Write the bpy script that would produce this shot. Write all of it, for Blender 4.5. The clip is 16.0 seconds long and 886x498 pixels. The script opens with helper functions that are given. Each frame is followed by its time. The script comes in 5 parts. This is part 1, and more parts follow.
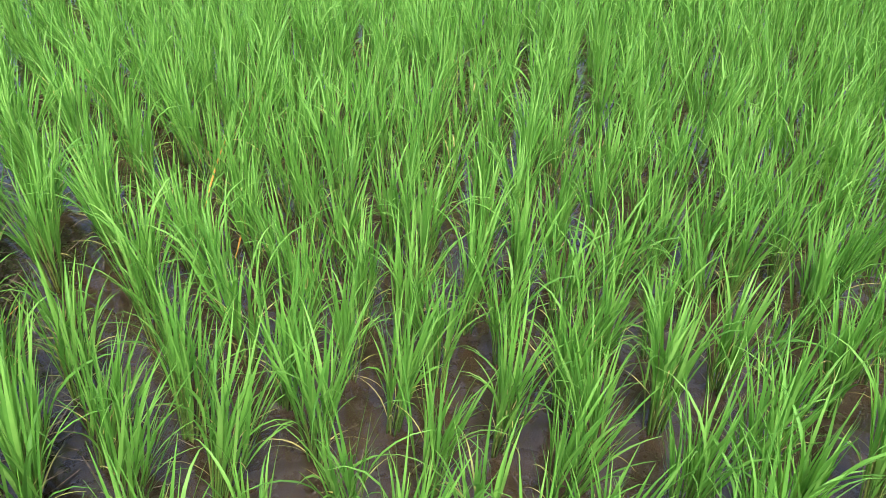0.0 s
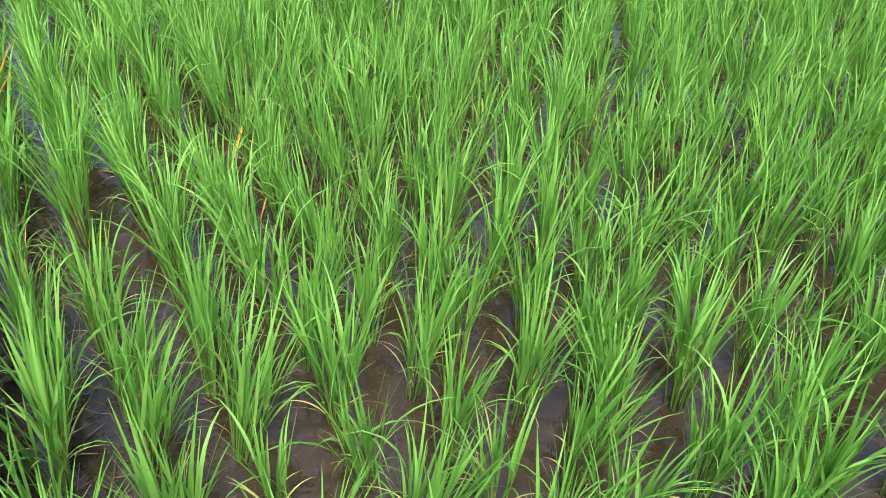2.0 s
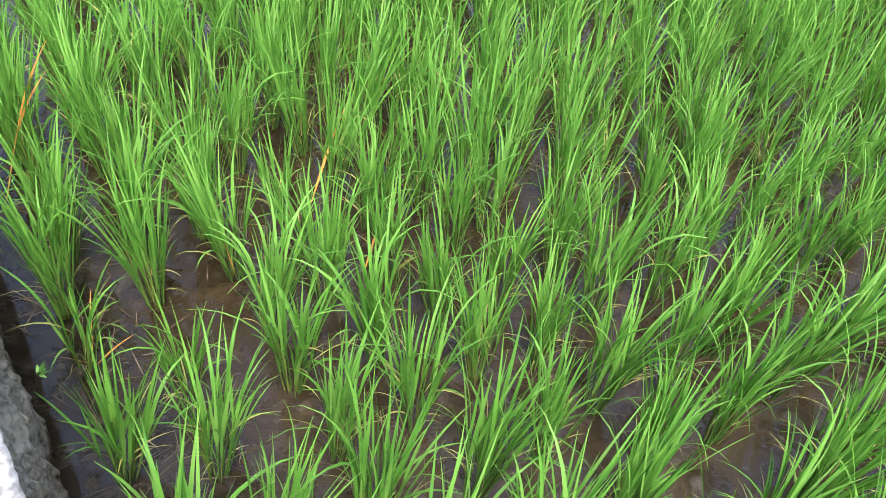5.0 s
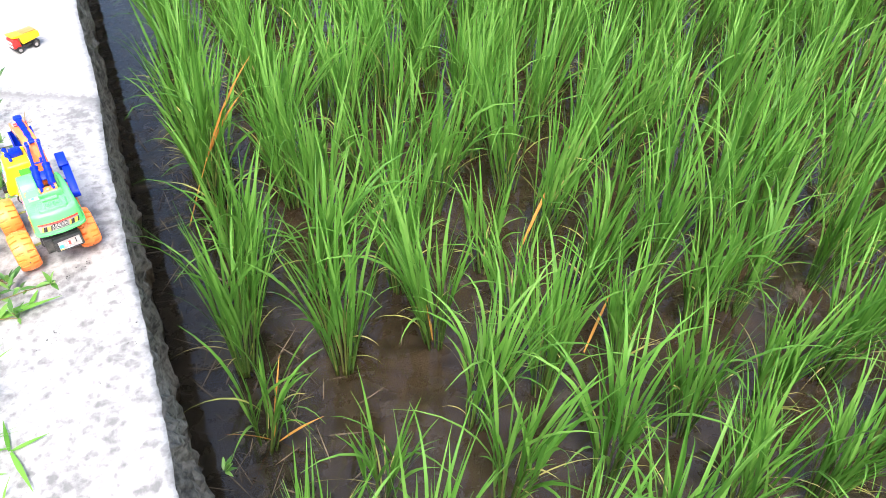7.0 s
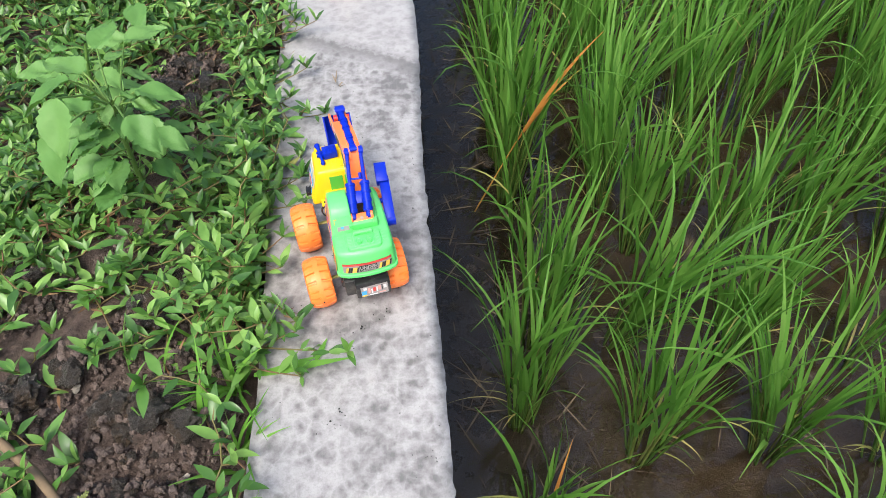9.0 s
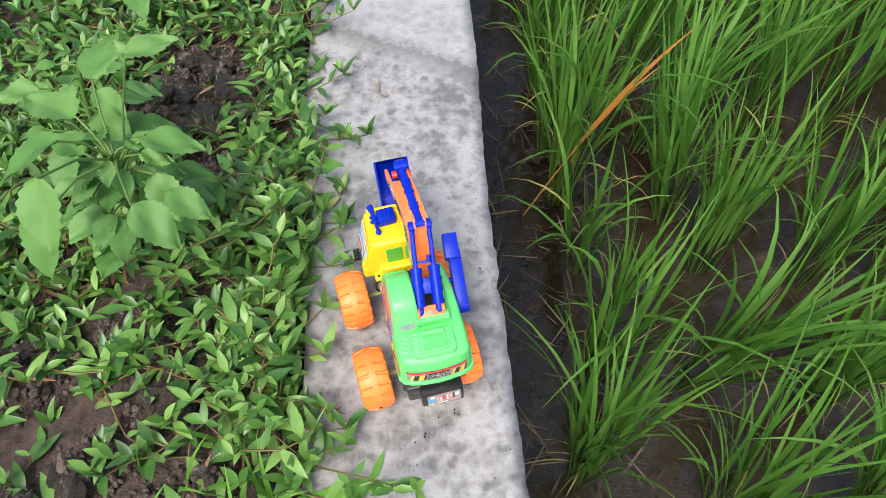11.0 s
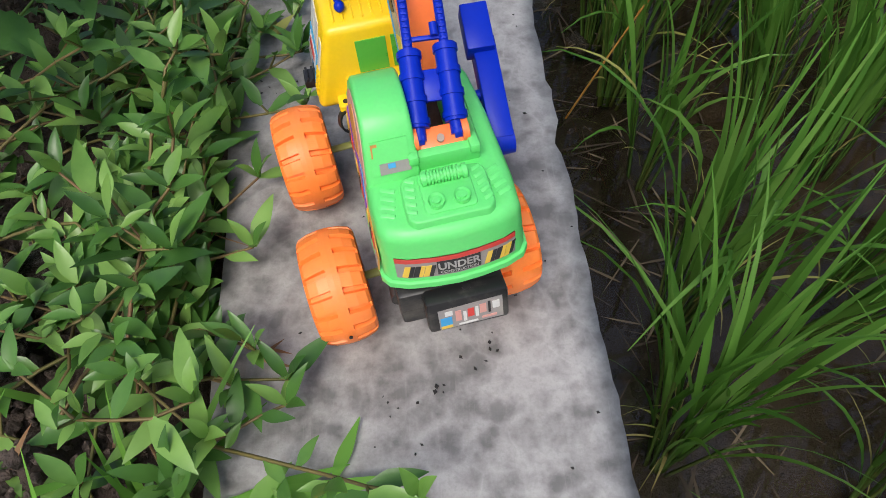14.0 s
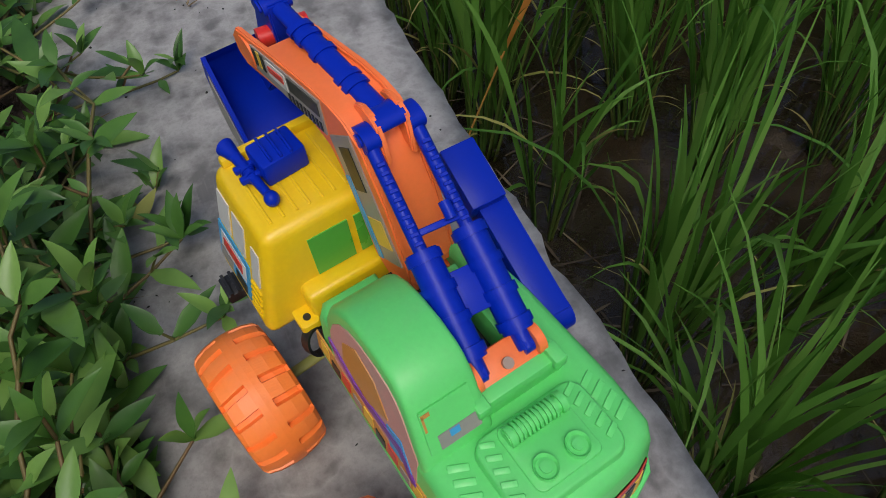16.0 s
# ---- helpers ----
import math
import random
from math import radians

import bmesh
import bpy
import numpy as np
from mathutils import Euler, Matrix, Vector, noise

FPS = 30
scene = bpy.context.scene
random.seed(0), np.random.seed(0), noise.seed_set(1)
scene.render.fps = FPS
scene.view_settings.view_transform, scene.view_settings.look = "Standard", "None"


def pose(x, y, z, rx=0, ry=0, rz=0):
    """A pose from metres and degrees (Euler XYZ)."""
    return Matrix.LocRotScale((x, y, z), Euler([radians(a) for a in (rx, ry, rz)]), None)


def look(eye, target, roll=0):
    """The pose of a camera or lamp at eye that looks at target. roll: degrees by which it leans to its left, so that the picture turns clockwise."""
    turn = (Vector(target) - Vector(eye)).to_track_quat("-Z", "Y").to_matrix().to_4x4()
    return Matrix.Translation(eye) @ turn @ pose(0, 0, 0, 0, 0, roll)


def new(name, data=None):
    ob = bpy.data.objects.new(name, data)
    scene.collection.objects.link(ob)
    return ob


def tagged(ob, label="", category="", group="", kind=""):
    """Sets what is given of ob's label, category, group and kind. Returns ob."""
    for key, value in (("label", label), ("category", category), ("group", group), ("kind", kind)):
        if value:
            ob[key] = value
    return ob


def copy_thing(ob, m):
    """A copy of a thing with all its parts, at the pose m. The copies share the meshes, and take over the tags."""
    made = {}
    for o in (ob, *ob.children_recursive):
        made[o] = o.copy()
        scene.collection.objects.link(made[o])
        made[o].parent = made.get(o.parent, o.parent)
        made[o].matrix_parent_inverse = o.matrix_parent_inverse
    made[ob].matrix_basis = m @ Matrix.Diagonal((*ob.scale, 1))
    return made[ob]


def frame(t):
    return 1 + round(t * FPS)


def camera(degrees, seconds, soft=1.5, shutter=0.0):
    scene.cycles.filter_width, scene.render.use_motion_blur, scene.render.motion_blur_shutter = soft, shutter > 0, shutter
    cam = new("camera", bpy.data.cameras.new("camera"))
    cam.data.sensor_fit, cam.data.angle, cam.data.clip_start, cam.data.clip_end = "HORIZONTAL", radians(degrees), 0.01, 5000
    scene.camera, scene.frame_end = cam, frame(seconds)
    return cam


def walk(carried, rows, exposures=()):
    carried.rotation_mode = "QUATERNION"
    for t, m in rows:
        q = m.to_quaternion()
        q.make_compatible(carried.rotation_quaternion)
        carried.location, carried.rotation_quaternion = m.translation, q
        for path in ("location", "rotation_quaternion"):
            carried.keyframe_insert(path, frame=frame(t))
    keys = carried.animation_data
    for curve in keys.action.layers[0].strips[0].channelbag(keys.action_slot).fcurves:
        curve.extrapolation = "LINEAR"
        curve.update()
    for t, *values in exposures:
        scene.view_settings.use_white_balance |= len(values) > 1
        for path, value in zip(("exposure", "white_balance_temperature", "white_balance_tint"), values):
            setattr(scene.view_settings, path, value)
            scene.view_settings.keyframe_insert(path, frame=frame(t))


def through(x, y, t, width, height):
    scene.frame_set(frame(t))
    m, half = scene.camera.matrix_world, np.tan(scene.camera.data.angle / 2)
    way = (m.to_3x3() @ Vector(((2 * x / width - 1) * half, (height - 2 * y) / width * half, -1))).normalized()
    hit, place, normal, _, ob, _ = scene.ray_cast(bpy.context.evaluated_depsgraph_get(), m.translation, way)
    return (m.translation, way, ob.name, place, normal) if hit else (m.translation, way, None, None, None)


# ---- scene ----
cam = camera(63.0, 16.0, soft=0.5)
PATH = [
    (0, (0.305, -1.878, 1.06), (1.268, -0.53, -0.061), 0.2),
    (0.5, (0.295, -1.89, 1.064), (1.228, -0.509, -0.04), 0.6),
    (1, (0.302, -1.887, 1.059), (1.199, -0.484, -0.049), 0.4),
    (1.5, (0.3, -1.878, 1.054), (1.174, -0.488, -0.089), 0.6),
    (2, (0.326, -1.864, 1.053), (1.194, -0.522, -0.149), 0.2),
    (2.5, (0.249, -1.765, 1.037), (1.168, -0.485, -0.194), 2.1),
    (3, (0.148, -1.652, 1.054), (1.098, -0.42, -0.203), 3.5),
    (3.5, (0.075, -1.548, 1.055), (1.027, -0.343, -0.226), 3.9),
    (4, (0.117, -1.382, 1.085), (1.043, -0.209, -0.244), 4.6),
    (4.2, (0.135, -1.285, 1.112), (1.056, -0.139, -0.244), 5.2),
    (6.3, (0.154, -0.735, 0.996), (1.017, 0.527, -0.293), 5.4),
    (6.5, (0.139, -0.681, 0.964), (0.974, 0.606, -0.319), 5.4),
    (7, (0.116, -0.5, 0.977), (0.74, 0.82, -0.39), 1.1),
    (7.5, (-0.005, -0.37, 0.968), (0.418, 0.98, -0.446), -0.2),
    (8, (-0.026, -0.249, 0.939), (0.19, 1.112, -0.511), -2.2),
    (8.5, (0.013, -0.101, 0.889), (0.12, 1.253, -0.579), -2.9),
    (9, (-0.006, 0.042, 0.88), (0.027, 1.342, -0.64), -3.5),
    (9.5, (-0.047, 0.172, 0.869), (-0.047, 1.442, -0.675), -3.5),
    (11.8, (-0.095, 0.372, 0.809), (-0.071, 1.467, -0.864), -3.2),
    (12, (-0.1, 0.381, 0.79), (-0.071, 1.487, -0.876), -3.1),
    (12.5, (-0.12, 0.396, 0.724), (-0.065, 1.572, -0.893), -1.9),
    (13, (-0.138, 0.415, 0.653), (-0.113, 1.575, -0.976), -3.4),
    (13.5, (-0.12, 0.436, 0.547), (-0.147, 1.584, -1.091), -6.0),
    (14, (-0.095, 0.472, 0.442), (-0.137, 1.573, -1.227), -6.8),
    (14.5, (-0.098, 0.506, 0.393), (-0.132, 1.598, -1.282), -7.9),
    (15, (-0.128, 0.568, 0.374), (-0.098, 1.649, -1.308), -8.0),
    (15.5, (-0.162, 0.61, 0.385), (-0.018, 1.71, -1.278), -8.1),
    (16, (-0.156, 0.638, 0.384), (0.22, 1.74, -1.243), -6.6),
]
EXPOSURES = [(0, 1.92, 6250, 10), (4.2, 1.98, 6250, 10), (6.5, 1.98, 6300, 10), (7.0, 1.78, 6300, 10), (7.5, 1.51, 6350, 10), (8, 1.24, 6350, 10), (8.5, 1.0, 6350, 10), (9.7, 0.86, 6350, 10), (12, 0.66, 6350, 10), (13, 0.48, 6350, 10), (14, 0.19, 6350, 10), (15, -0.26, 6350, 10), (16, -0.50, 6350, 10)]
walk(cam, [(t, look(eye, target, roll)) for t, eye, target, roll in PATH], EXPOSURES)

# ---- light: bright overcast sky with a weak, wide sun ----
world = bpy.data.worlds.new("overcast_sky")
scene.world = world
world.use_nodes = True
wn = world.node_tree.nodes
sky = wn.new("ShaderNodeTexSky")
sky.sky_type, sky.sun_disc = "NISHITA", False
sky.sun_elevation, sky.sun_rotation = radians(58), radians(200)
sky.air_density, sky.dust_density, sky.ozone_density = 1.0, 5.0, 1.0
world.node_tree.links.new(sky.outputs[0], wn["Background"].inputs[0])
wn["Background"].inputs[1].default_value = 0.15
sun = new("sun", bpy.data.lights.new("sun", "SUN"))
sun.data.energy, sun.data.angle, sun.data.color = 1.5, radians(25), (1.0, 0.96, 0.9)
sun.matrix_world = look((-0.6, -1.6, 2.9), (0, 0, 0))


# ---- materials ----
def nodes_of(name):
    m = bpy.data.materials.new(name)
    m.use_nodes = True
    nt = m.node_tree
    return m, nt, nt.nodes["Principled BSDF"]


def link(nt, a, b):
    nt.links.new(a, b)


def noise_node(nt, scale, detail=4.0, rough=0.6, coords="Object", stretch=None):
    tc = nt.nodes.new("ShaderNodeTexCoord")
    n = nt.nodes.new("ShaderNodeTexNoise")
    n.inputs["Scale"].default_value, n.inputs["Detail"].default_value, n.inputs["Roughness"].default_value = scale, detail, rough
    if stretch:
        mp = nt.nodes.new("ShaderNodeMapping")
        mp.inputs["Scale"].default_value = stretch
        link(nt, tc.outputs[coords], mp.inputs[0])
        link(nt, mp.outputs[0], n.inputs["Vector"])
    else:
        link(nt, tc.outputs[coords], n.inputs["Vector"])
    return n.outputs["Fac"]


def ramp(nt, fac, stops):
    r = nt.nodes.new("ShaderNodeValToRGB")
    e = r.color_ramp.elements
    while len(e) < len(stops):
        e.new(0.5)
    for el, (p, c) in zip(e, stops):
        el.position, el.color = p, (*c, 1)
    link(nt, fac, r.inputs[0])
    return r.outputs[0]


def mix(nt, fac, a, b, mode="MIX"):
    n = nt.nodes.new("ShaderNodeMix")
    n.data_type, n.blend_type = "RGBA", mode
    for sock, v in ((n.inputs[0], fac), (n.inputs[6], a), (n.inputs[7], b)):
        if isinstance(v, (int, float)):
            sock.default_value = v
        elif isinstance(v, tuple):
            sock.default_value = (*v, 1)
        else:
            link(nt, v, sock)
    return n.outputs[2]


def math_node(nt, op, a, b=0.0):
    n = nt.nodes.new("ShaderNodeMath")
    n.operation = op
    for sock, v in ((n.inputs[0], a), (n.inputs[1], b)):
        if isinstance(v, (int, float)):
            sock.default_value = v
        else:
            link(nt, v, sock)
    return n.outputs[0]


def bump(nt, b, height, strength, dist=0.002):
    n = nt.nodes.new("ShaderNodeBump")
    n.inputs["Strength"].default_value, n.inputs["Distance"].default_value = strength, dist
    link(nt, height, n.inputs["Height"])
    link(nt, n.outputs[0], b.inputs["Normal"])


def plastic(name, rgb, rough=0.32, grime=0.25, translucent=0.0, gloss=0.5):
    """Moulded toy plastic with faint scuffs, dust in patches and a fine grain."""
    m, nt, b = nodes_of(name)
    big, fine = noise_node(nt, 35, 5, 0.65), noise_node(nt, 420, 3, 0.6)
    dust = math_node(nt, "MULTIPLY", ramp(nt, big, [(0.48, (0, 0, 0)), (0.78, (1, 1, 1))]), grime)
    tone = mix(nt, fine, tuple(c * 0.93 for c in rgb), tuple(min(1, c * 1.05) for c in rgb))
    link(nt, mix(nt, dust, tone, (0.42, 0.38, 0.32)), b.inputs["Base Color"])
    link(nt, math_node(nt, "ADD", math_node(nt, "MULTIPLY", big, 0.22), rough - 0.08), b.inputs["Roughness"])
    b.inputs["Subsurface Weight"].default_value = translucent
    b.inputs["Specular IOR Level"].default_value = gloss
    b.inputs["Subsurface Radius"].default_value = (0.004, 0.003, 0.002)
    bump(nt, b, fine, 0.08, 0.0006)
    return m


def leafy(name, lo, mid, hi, rough=0.42, through=0.35, scale=9.0, gloss=0.32):
    """Leaf blade: colour differs from leaf to leaf and along it, light passes through."""
    m, nt, b = nodes_of(name)
    info, geo = nt.nodes.new("ShaderNodeObjectInfo"), nt.nodes.new("ShaderNodeNewGeometry")
    f = math_node(nt, "FRACT", math_node(nt, "ADD", geo.outputs["Random Per Island"], info.outputs["Random"]))
    n = noise_node(nt, scale, 3, 0.6)
    f = math_node(nt, "ADD", math_node(nt, "MULTIPLY", f, 0.6), math_node(nt, "MULTIPLY", n, 0.4))
    col = ramp(nt, f, [(0.1, lo), (0.5, mid), (0.9, hi)])
    link(nt, col, b.inputs["Base Color"])
    b.inputs["Roughness"].default_value = rough
    b.inputs["Specular IOR Level"].default_value = gloss
    tr = nt.nodes.new("ShaderNodeBsdfTranslucent")
    link(nt, mix(nt, 1.0, col, (0.95, 1.0, 0.5), "MULTIPLY"), tr.inputs["Color"])
    ms = nt.nodes.new("ShaderNodeMixShader")
    ms.inputs[0].default_value = through
    link(nt, b.outputs[0], ms.inputs[1])
    link(nt, tr.outputs[0], ms.inputs[2])
    link(nt, ms.outputs[0], nt.nodes["Material Output"].inputs["Surface"])
    bump(nt, b, noise_node(nt, 260, 2, 0.5), 0.15, 0.0008)
    return m


def earth(name, dark, light, rough=0.9, scale=14.0, wet=0.0, relief=0.6):
    m, nt, b = nodes_of(name)
    big, fine = noise_node(nt, scale, 6, 0.65), noise_node(nt, 190, 5, 0.7)
    col = mix(nt, fine, ramp(nt, big, [(0.3, dark), (0.7, light)]), dark, "MIX")
    link(nt, mix(nt, 0.5, ramp(nt, big, [(0.3, dark), (0.7, light)]), col), b.inputs["Base Color"])
    link(nt, math_node(nt, "SUBTRACT", rough, math_node(nt, "MULTIPLY", big, wet)), b.inputs["Roughness"])
    bump(nt, b, fine, relief, 0.006)
    return m


def concrete_mat(name, side=False):
    """Poured concrete: grey water-marked cells parted by pale veins, trowel scratches and dark grit."""
    m, nt, b = nodes_of(name)
    tc = nt.nodes.new("ShaderNodeTexCoord")
    warp = nt.nodes.new("ShaderNodeTexNoise")
    warp.inputs["Scale"].default_value, warp.inputs["Detail"].default_value = 22, 4
    link(nt, tc.outputs["Object"], warp.inputs["Vector"])
    off = nt.nodes.new("ShaderNodeVectorMath")
    off.operation = "MULTIPLY_ADD"
    link(nt, warp.outputs["Color"], off.inputs[0])
    off.inputs[1].default_value = (0.034, 0.034, 0.034)
    link(nt, tc.outputs["Object"], off.inputs[2])
    veins = []
    for scale in (46, 105):
        v = nt.nodes.new("ShaderNodeTexVoronoi")
        v.feature, v.inputs["Scale"].default_value = "SMOOTH_F1", scale
        v.inputs["Smoothness"].default_value = 0.6
        link(nt, off.outputs[0], v.inputs["Vector"])
        veins.append(v.outputs["Distance"])
    big, mid, fine = noise_node(nt, 7, 6, 0.62), noise_node(nt, 70, 5, 0.68), noise_node(nt, 300, 5, 0.72)
    f = math_node(nt, "ADD", math_node(nt, "MULTIPLY", veins[0], 0.42), math_node(nt, "MULTIPLY", veins[1], 0.22))
    f = math_node(nt, "ADD", f, math_node(nt, "MULTIPLY", math_node(nt, "SUBTRACT", mid, 0.5), 0.6))
    f = math_node(nt, "ADD", f, math_node(nt, "MULTIPLY", math_node(nt, "SUBTRACT", big, 0.5), 0.75))
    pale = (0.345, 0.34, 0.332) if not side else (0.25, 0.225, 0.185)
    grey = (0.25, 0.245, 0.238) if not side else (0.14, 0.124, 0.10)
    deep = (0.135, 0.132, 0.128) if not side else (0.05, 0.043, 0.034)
    base = ramp(nt, f, [(0.12, deep), (0.29, grey), (0.44, pale)])
    rim = nt.nodes.new("ShaderNodeTexVoronoi")
    rim.feature, rim.inputs["Scale"].default_value = "DISTANCE_TO_EDGE", 36
    link(nt, off.outputs[0], rim.inputs["Vector"])
    lines = math_node(nt, "MULTIPLY", ramp(nt, rim.outputs["Distance"], [(0.0, (1, 1, 1)), (0.06, (0.5, 0.5, 0.5)), (0.2, (0, 0, 0))]), ramp(nt, big, [(0.36, (0, 0, 0)), (0.58, (1, 1, 1))]))
    base = mix(nt, math_node(nt, "MULTIPLY", lines, 0.62), base, tuple(min(1.0, c * 1.2) for c in pale))
    base = mix(nt, math_node(nt, "MULTIPLY", ramp(nt, fine, [(0.46, (0, 0, 0)), (0.66, (1, 1, 1))]), 0.26), base, deep)
    streak = noise_node(nt, 260, 3, 0.6, stretch=(1.0, 0.05, 1.0))
    base = mix(nt, math_node(nt, "MULTIPLY", ramp(nt, streak, [(0.45, (0, 0, 0)), (0.7, (1, 1, 1))]), 0.05), base, (0.5, 0.49, 0.475))
    scratch = noise_node(nt, 30, 3, 0.5, stretch=(14.0, 0.7, 1.0))
    base = mix(nt, math_node(nt, "MULTIPLY", ramp(nt, scratch, [(0.64, (0, 0, 0)), (0.73, (1, 1, 1))]), 0.10), base, (0.55, 0.54, 0.52))
    xyz = nt.nodes.new("ShaderNodeSeparateXYZ")
    link(nt, tc.outputs["Object"], xyz.inputs[0])
    along = math_node(nt, "ADD", xyz.outputs["Y"], math_node(nt, "MULTIPLY", xyz.outputs["X"], 0.55))
    along = math_node(nt, "ADD", along, math_node(nt, "MULTIPLY", math_node(nt, "SUBTRACT", mid, 0.5), 0.05))
    stain = math_node(nt, "MULTIPLY", ramp(nt, math_node(nt, "SUBTRACT", along, 0.8), [(0.44, (0, 0, 0)), (0.492, (1, 1, 1)), (0.506, (0.35, 0.35, 0.35)), (0.53, (0, 0, 0))]), 0.0 if side else 0.85)
    newer = ramp(nt, math_node(nt, "SUBTRACT", along, 0.8), [(0.497, (0, 0, 0)), (0.507, (1, 1, 1))])
    base = mix(nt, math_node(nt, "MULTIPLY", newer, 0.0 if side else 0.45), base, tuple(c * 1.08 for c in pale))
    base = mix(nt, stain, base, deep)
    link(nt, base, b.inputs["Base Color"])
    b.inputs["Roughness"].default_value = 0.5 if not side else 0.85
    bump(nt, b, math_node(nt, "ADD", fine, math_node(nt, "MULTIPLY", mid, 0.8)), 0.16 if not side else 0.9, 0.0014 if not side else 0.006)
    return m


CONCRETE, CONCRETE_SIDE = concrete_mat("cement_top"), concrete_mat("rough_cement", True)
SOIL = earth("dry_garden_soil", (0.030, 0.020, 0.015), (0.16, 0.115, 0.092), 0.95, 55, 0.0, 1.0)
CLOD = earth("soil_clod", (0.055, 0.038, 0.030), (0.26, 0.20, 0.165), 0.95, 90, 0.0, 1.0)


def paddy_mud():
    """Brown field mud, darkened in colour along the ledge for the ditch's dark reflections."""
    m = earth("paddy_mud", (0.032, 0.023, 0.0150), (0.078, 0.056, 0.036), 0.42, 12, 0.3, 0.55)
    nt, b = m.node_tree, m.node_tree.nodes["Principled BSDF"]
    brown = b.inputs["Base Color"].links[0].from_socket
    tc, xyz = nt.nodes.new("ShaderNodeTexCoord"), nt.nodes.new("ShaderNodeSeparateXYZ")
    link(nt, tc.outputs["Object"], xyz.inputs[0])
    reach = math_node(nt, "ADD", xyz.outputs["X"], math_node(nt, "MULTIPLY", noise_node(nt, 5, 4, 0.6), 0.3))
    # dark look of the water beside the ledge painted in, with a noisy border
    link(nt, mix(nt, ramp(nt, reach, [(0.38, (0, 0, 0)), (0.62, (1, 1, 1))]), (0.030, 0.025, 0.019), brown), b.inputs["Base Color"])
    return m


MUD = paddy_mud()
RICE = leafy("rice_blade", (0.060, 0.170, 0.026), (0.112, 0.270, 0.040), (0.185, 0.350, 0.075), 0.5, 0.38, 6, 0.22)
RICE_STEM = leafy("rice_sheath", (0.04, 0.10, 0.015), (0.07, 0.14, 0.022), (0.15, 0.16, 0.04), 0.5, 0.15, 20)
RICE_DRY = leafy("dry_blade", (0.22, 0.26, 0.06), (0.34, 0.33, 0.10), (0.44, 0.36, 0.15), 0.6, 0.25, 12)
RICE_ORANGE = leafy("orange_blade", (0.48, 0.19, 0.04), (0.56, 0.25, 0.05), (0.52, 0.31, 0.08), 0.55, 0.3, 12)
WEED = leafy("creeper_leaf", (0.020, 0.072, 0.014), (0.084, 0.205, 0.036), (0.25, 0.43, 0.10), 0.34, 0.17, 30, 0.44)
WEED_STEM = leafy("creeper_stem", (0.10, 0.11, 0.03), (0.17, 0.14, 0.05), (0.2, 0.1, 0.06), 0.5, 0.05, 30)
BROAD = leafy("broad_leaf", (0.075, 0.20, 0.045), (0.125, 0.28, 0.07), (0.18, 0.35, 0.10), 0.5, 0.28, 26)
BROAD_STEM = leafy("green_stem", (0.10, 0.2, 0.04), (0.14, 0.26, 0.06), (0.2, 0.3, 0.08), 0.45, 0.1, 14)
SPIKE = leafy("flower_spike", (0.20, 0.25, 0.06), (0.31, 0.35, 0.10), (0.44, 0.46, 0.19), 0.8, 0.15, 90)
GRASS = leafy("grass_blade", (0.08, 0.22, 0.025), (0.14, 0.34, 0.045), (0.2, 0.42, 0.07), 0.45, 0.35, 10)
STRAW = leafy("dead_stalk", (0.14, 0.10, 0.06), (0.26, 0.19, 0.11), (0.4, 0.31, 0.2), 0.8, 0.05, 60)
DEAD = leafy("dead_leaf", (0.09, 0.045, 0.022), (0.2, 0.105, 0.05), (0.36, 0.26, 0.15), 0.8, 0.1, 60)
LITTER = leafy("rotting_straw", (0.03, 0.024, 0.016), (0.08, 0.06, 0.04), (0.2, 0.16, 0.1), 0.7, 0.05, 60)
STONE = earth("pale_stone", (0.3, 0.27, 0.22), (0.55, 0.5, 0.42), 0.8, 60)
GRIT = earth("black_grit", (0.012, 0.011, 0.01), (0.03, 0.027, 0.024), 0.8, 60)

T_GREEN = plastic("mint_green_plastic", (0.13, 0.66, 0.17), 0.36, 0.10, 0.12)
T_GREEN_DK = plastic("green_window_plastic", (0.09, 0.42, 0.05), 0.25, 0.05)
T_ORANGE = plastic("orange_plastic", (0.92, 0.20, 0.05), 0.34, 0.05, 0.12)
T_TYRE = plastic("orange_tyre_plastic", (0.95, 0.235, 0.04), 0.42, 0.10, 0.12)
T_TYRE_BAND = plastic("worn_orange_band", (0.88, 0.33, 0.22), 0.5, 0.15)
T_BLUE = plastic("royal_blue_plastic", (0.002, 0.022, 0.40), 0.33, 0.008, 0.02, 0.18)
T_YELLOW = plastic("yellow_plastic", (0.82, 0.55, 0.008), 0.30, 0.06, 0.12)
T_BLACK = plastic("black_plastic", (0.012, 0.012, 0.013), 0.4, 0.25)
T_AXLE = plastic("olive_axle_plastic", (0.25, 0.26, 0.06), 0.5, 0.4)
T_RED = plastic("red_plastic", (0.7, 0.025, 0.02), 0.3, 0.05)
S_WHITE = plastic("white_sticker", (0.62, 0.62, 0.6), 0.35, 0.5)
S_SILVER = plastic("silver_sticker", (0.27, 0.25, 0.24), 0.3, 0.6)
S_RED = plastic("red_print", (0.6, 0.05, 0.04), 0.35, 0.2)
S_YELLOW = plastic("yellow_print", (0.75, 0.5, 0.06), 0.35, 0.2)
S_BLACK = plastic("black_print", (0.02, 0.02, 0.022), 0.35, 0.1)
S_CYAN = plastic("sky_blue_print", (0.05, 0.32, 0.62), 0.35, 0.1)
S_PURPLE = plastic("purple_print", (0.16, 0.04, 0.32), 0.35, 0.1)
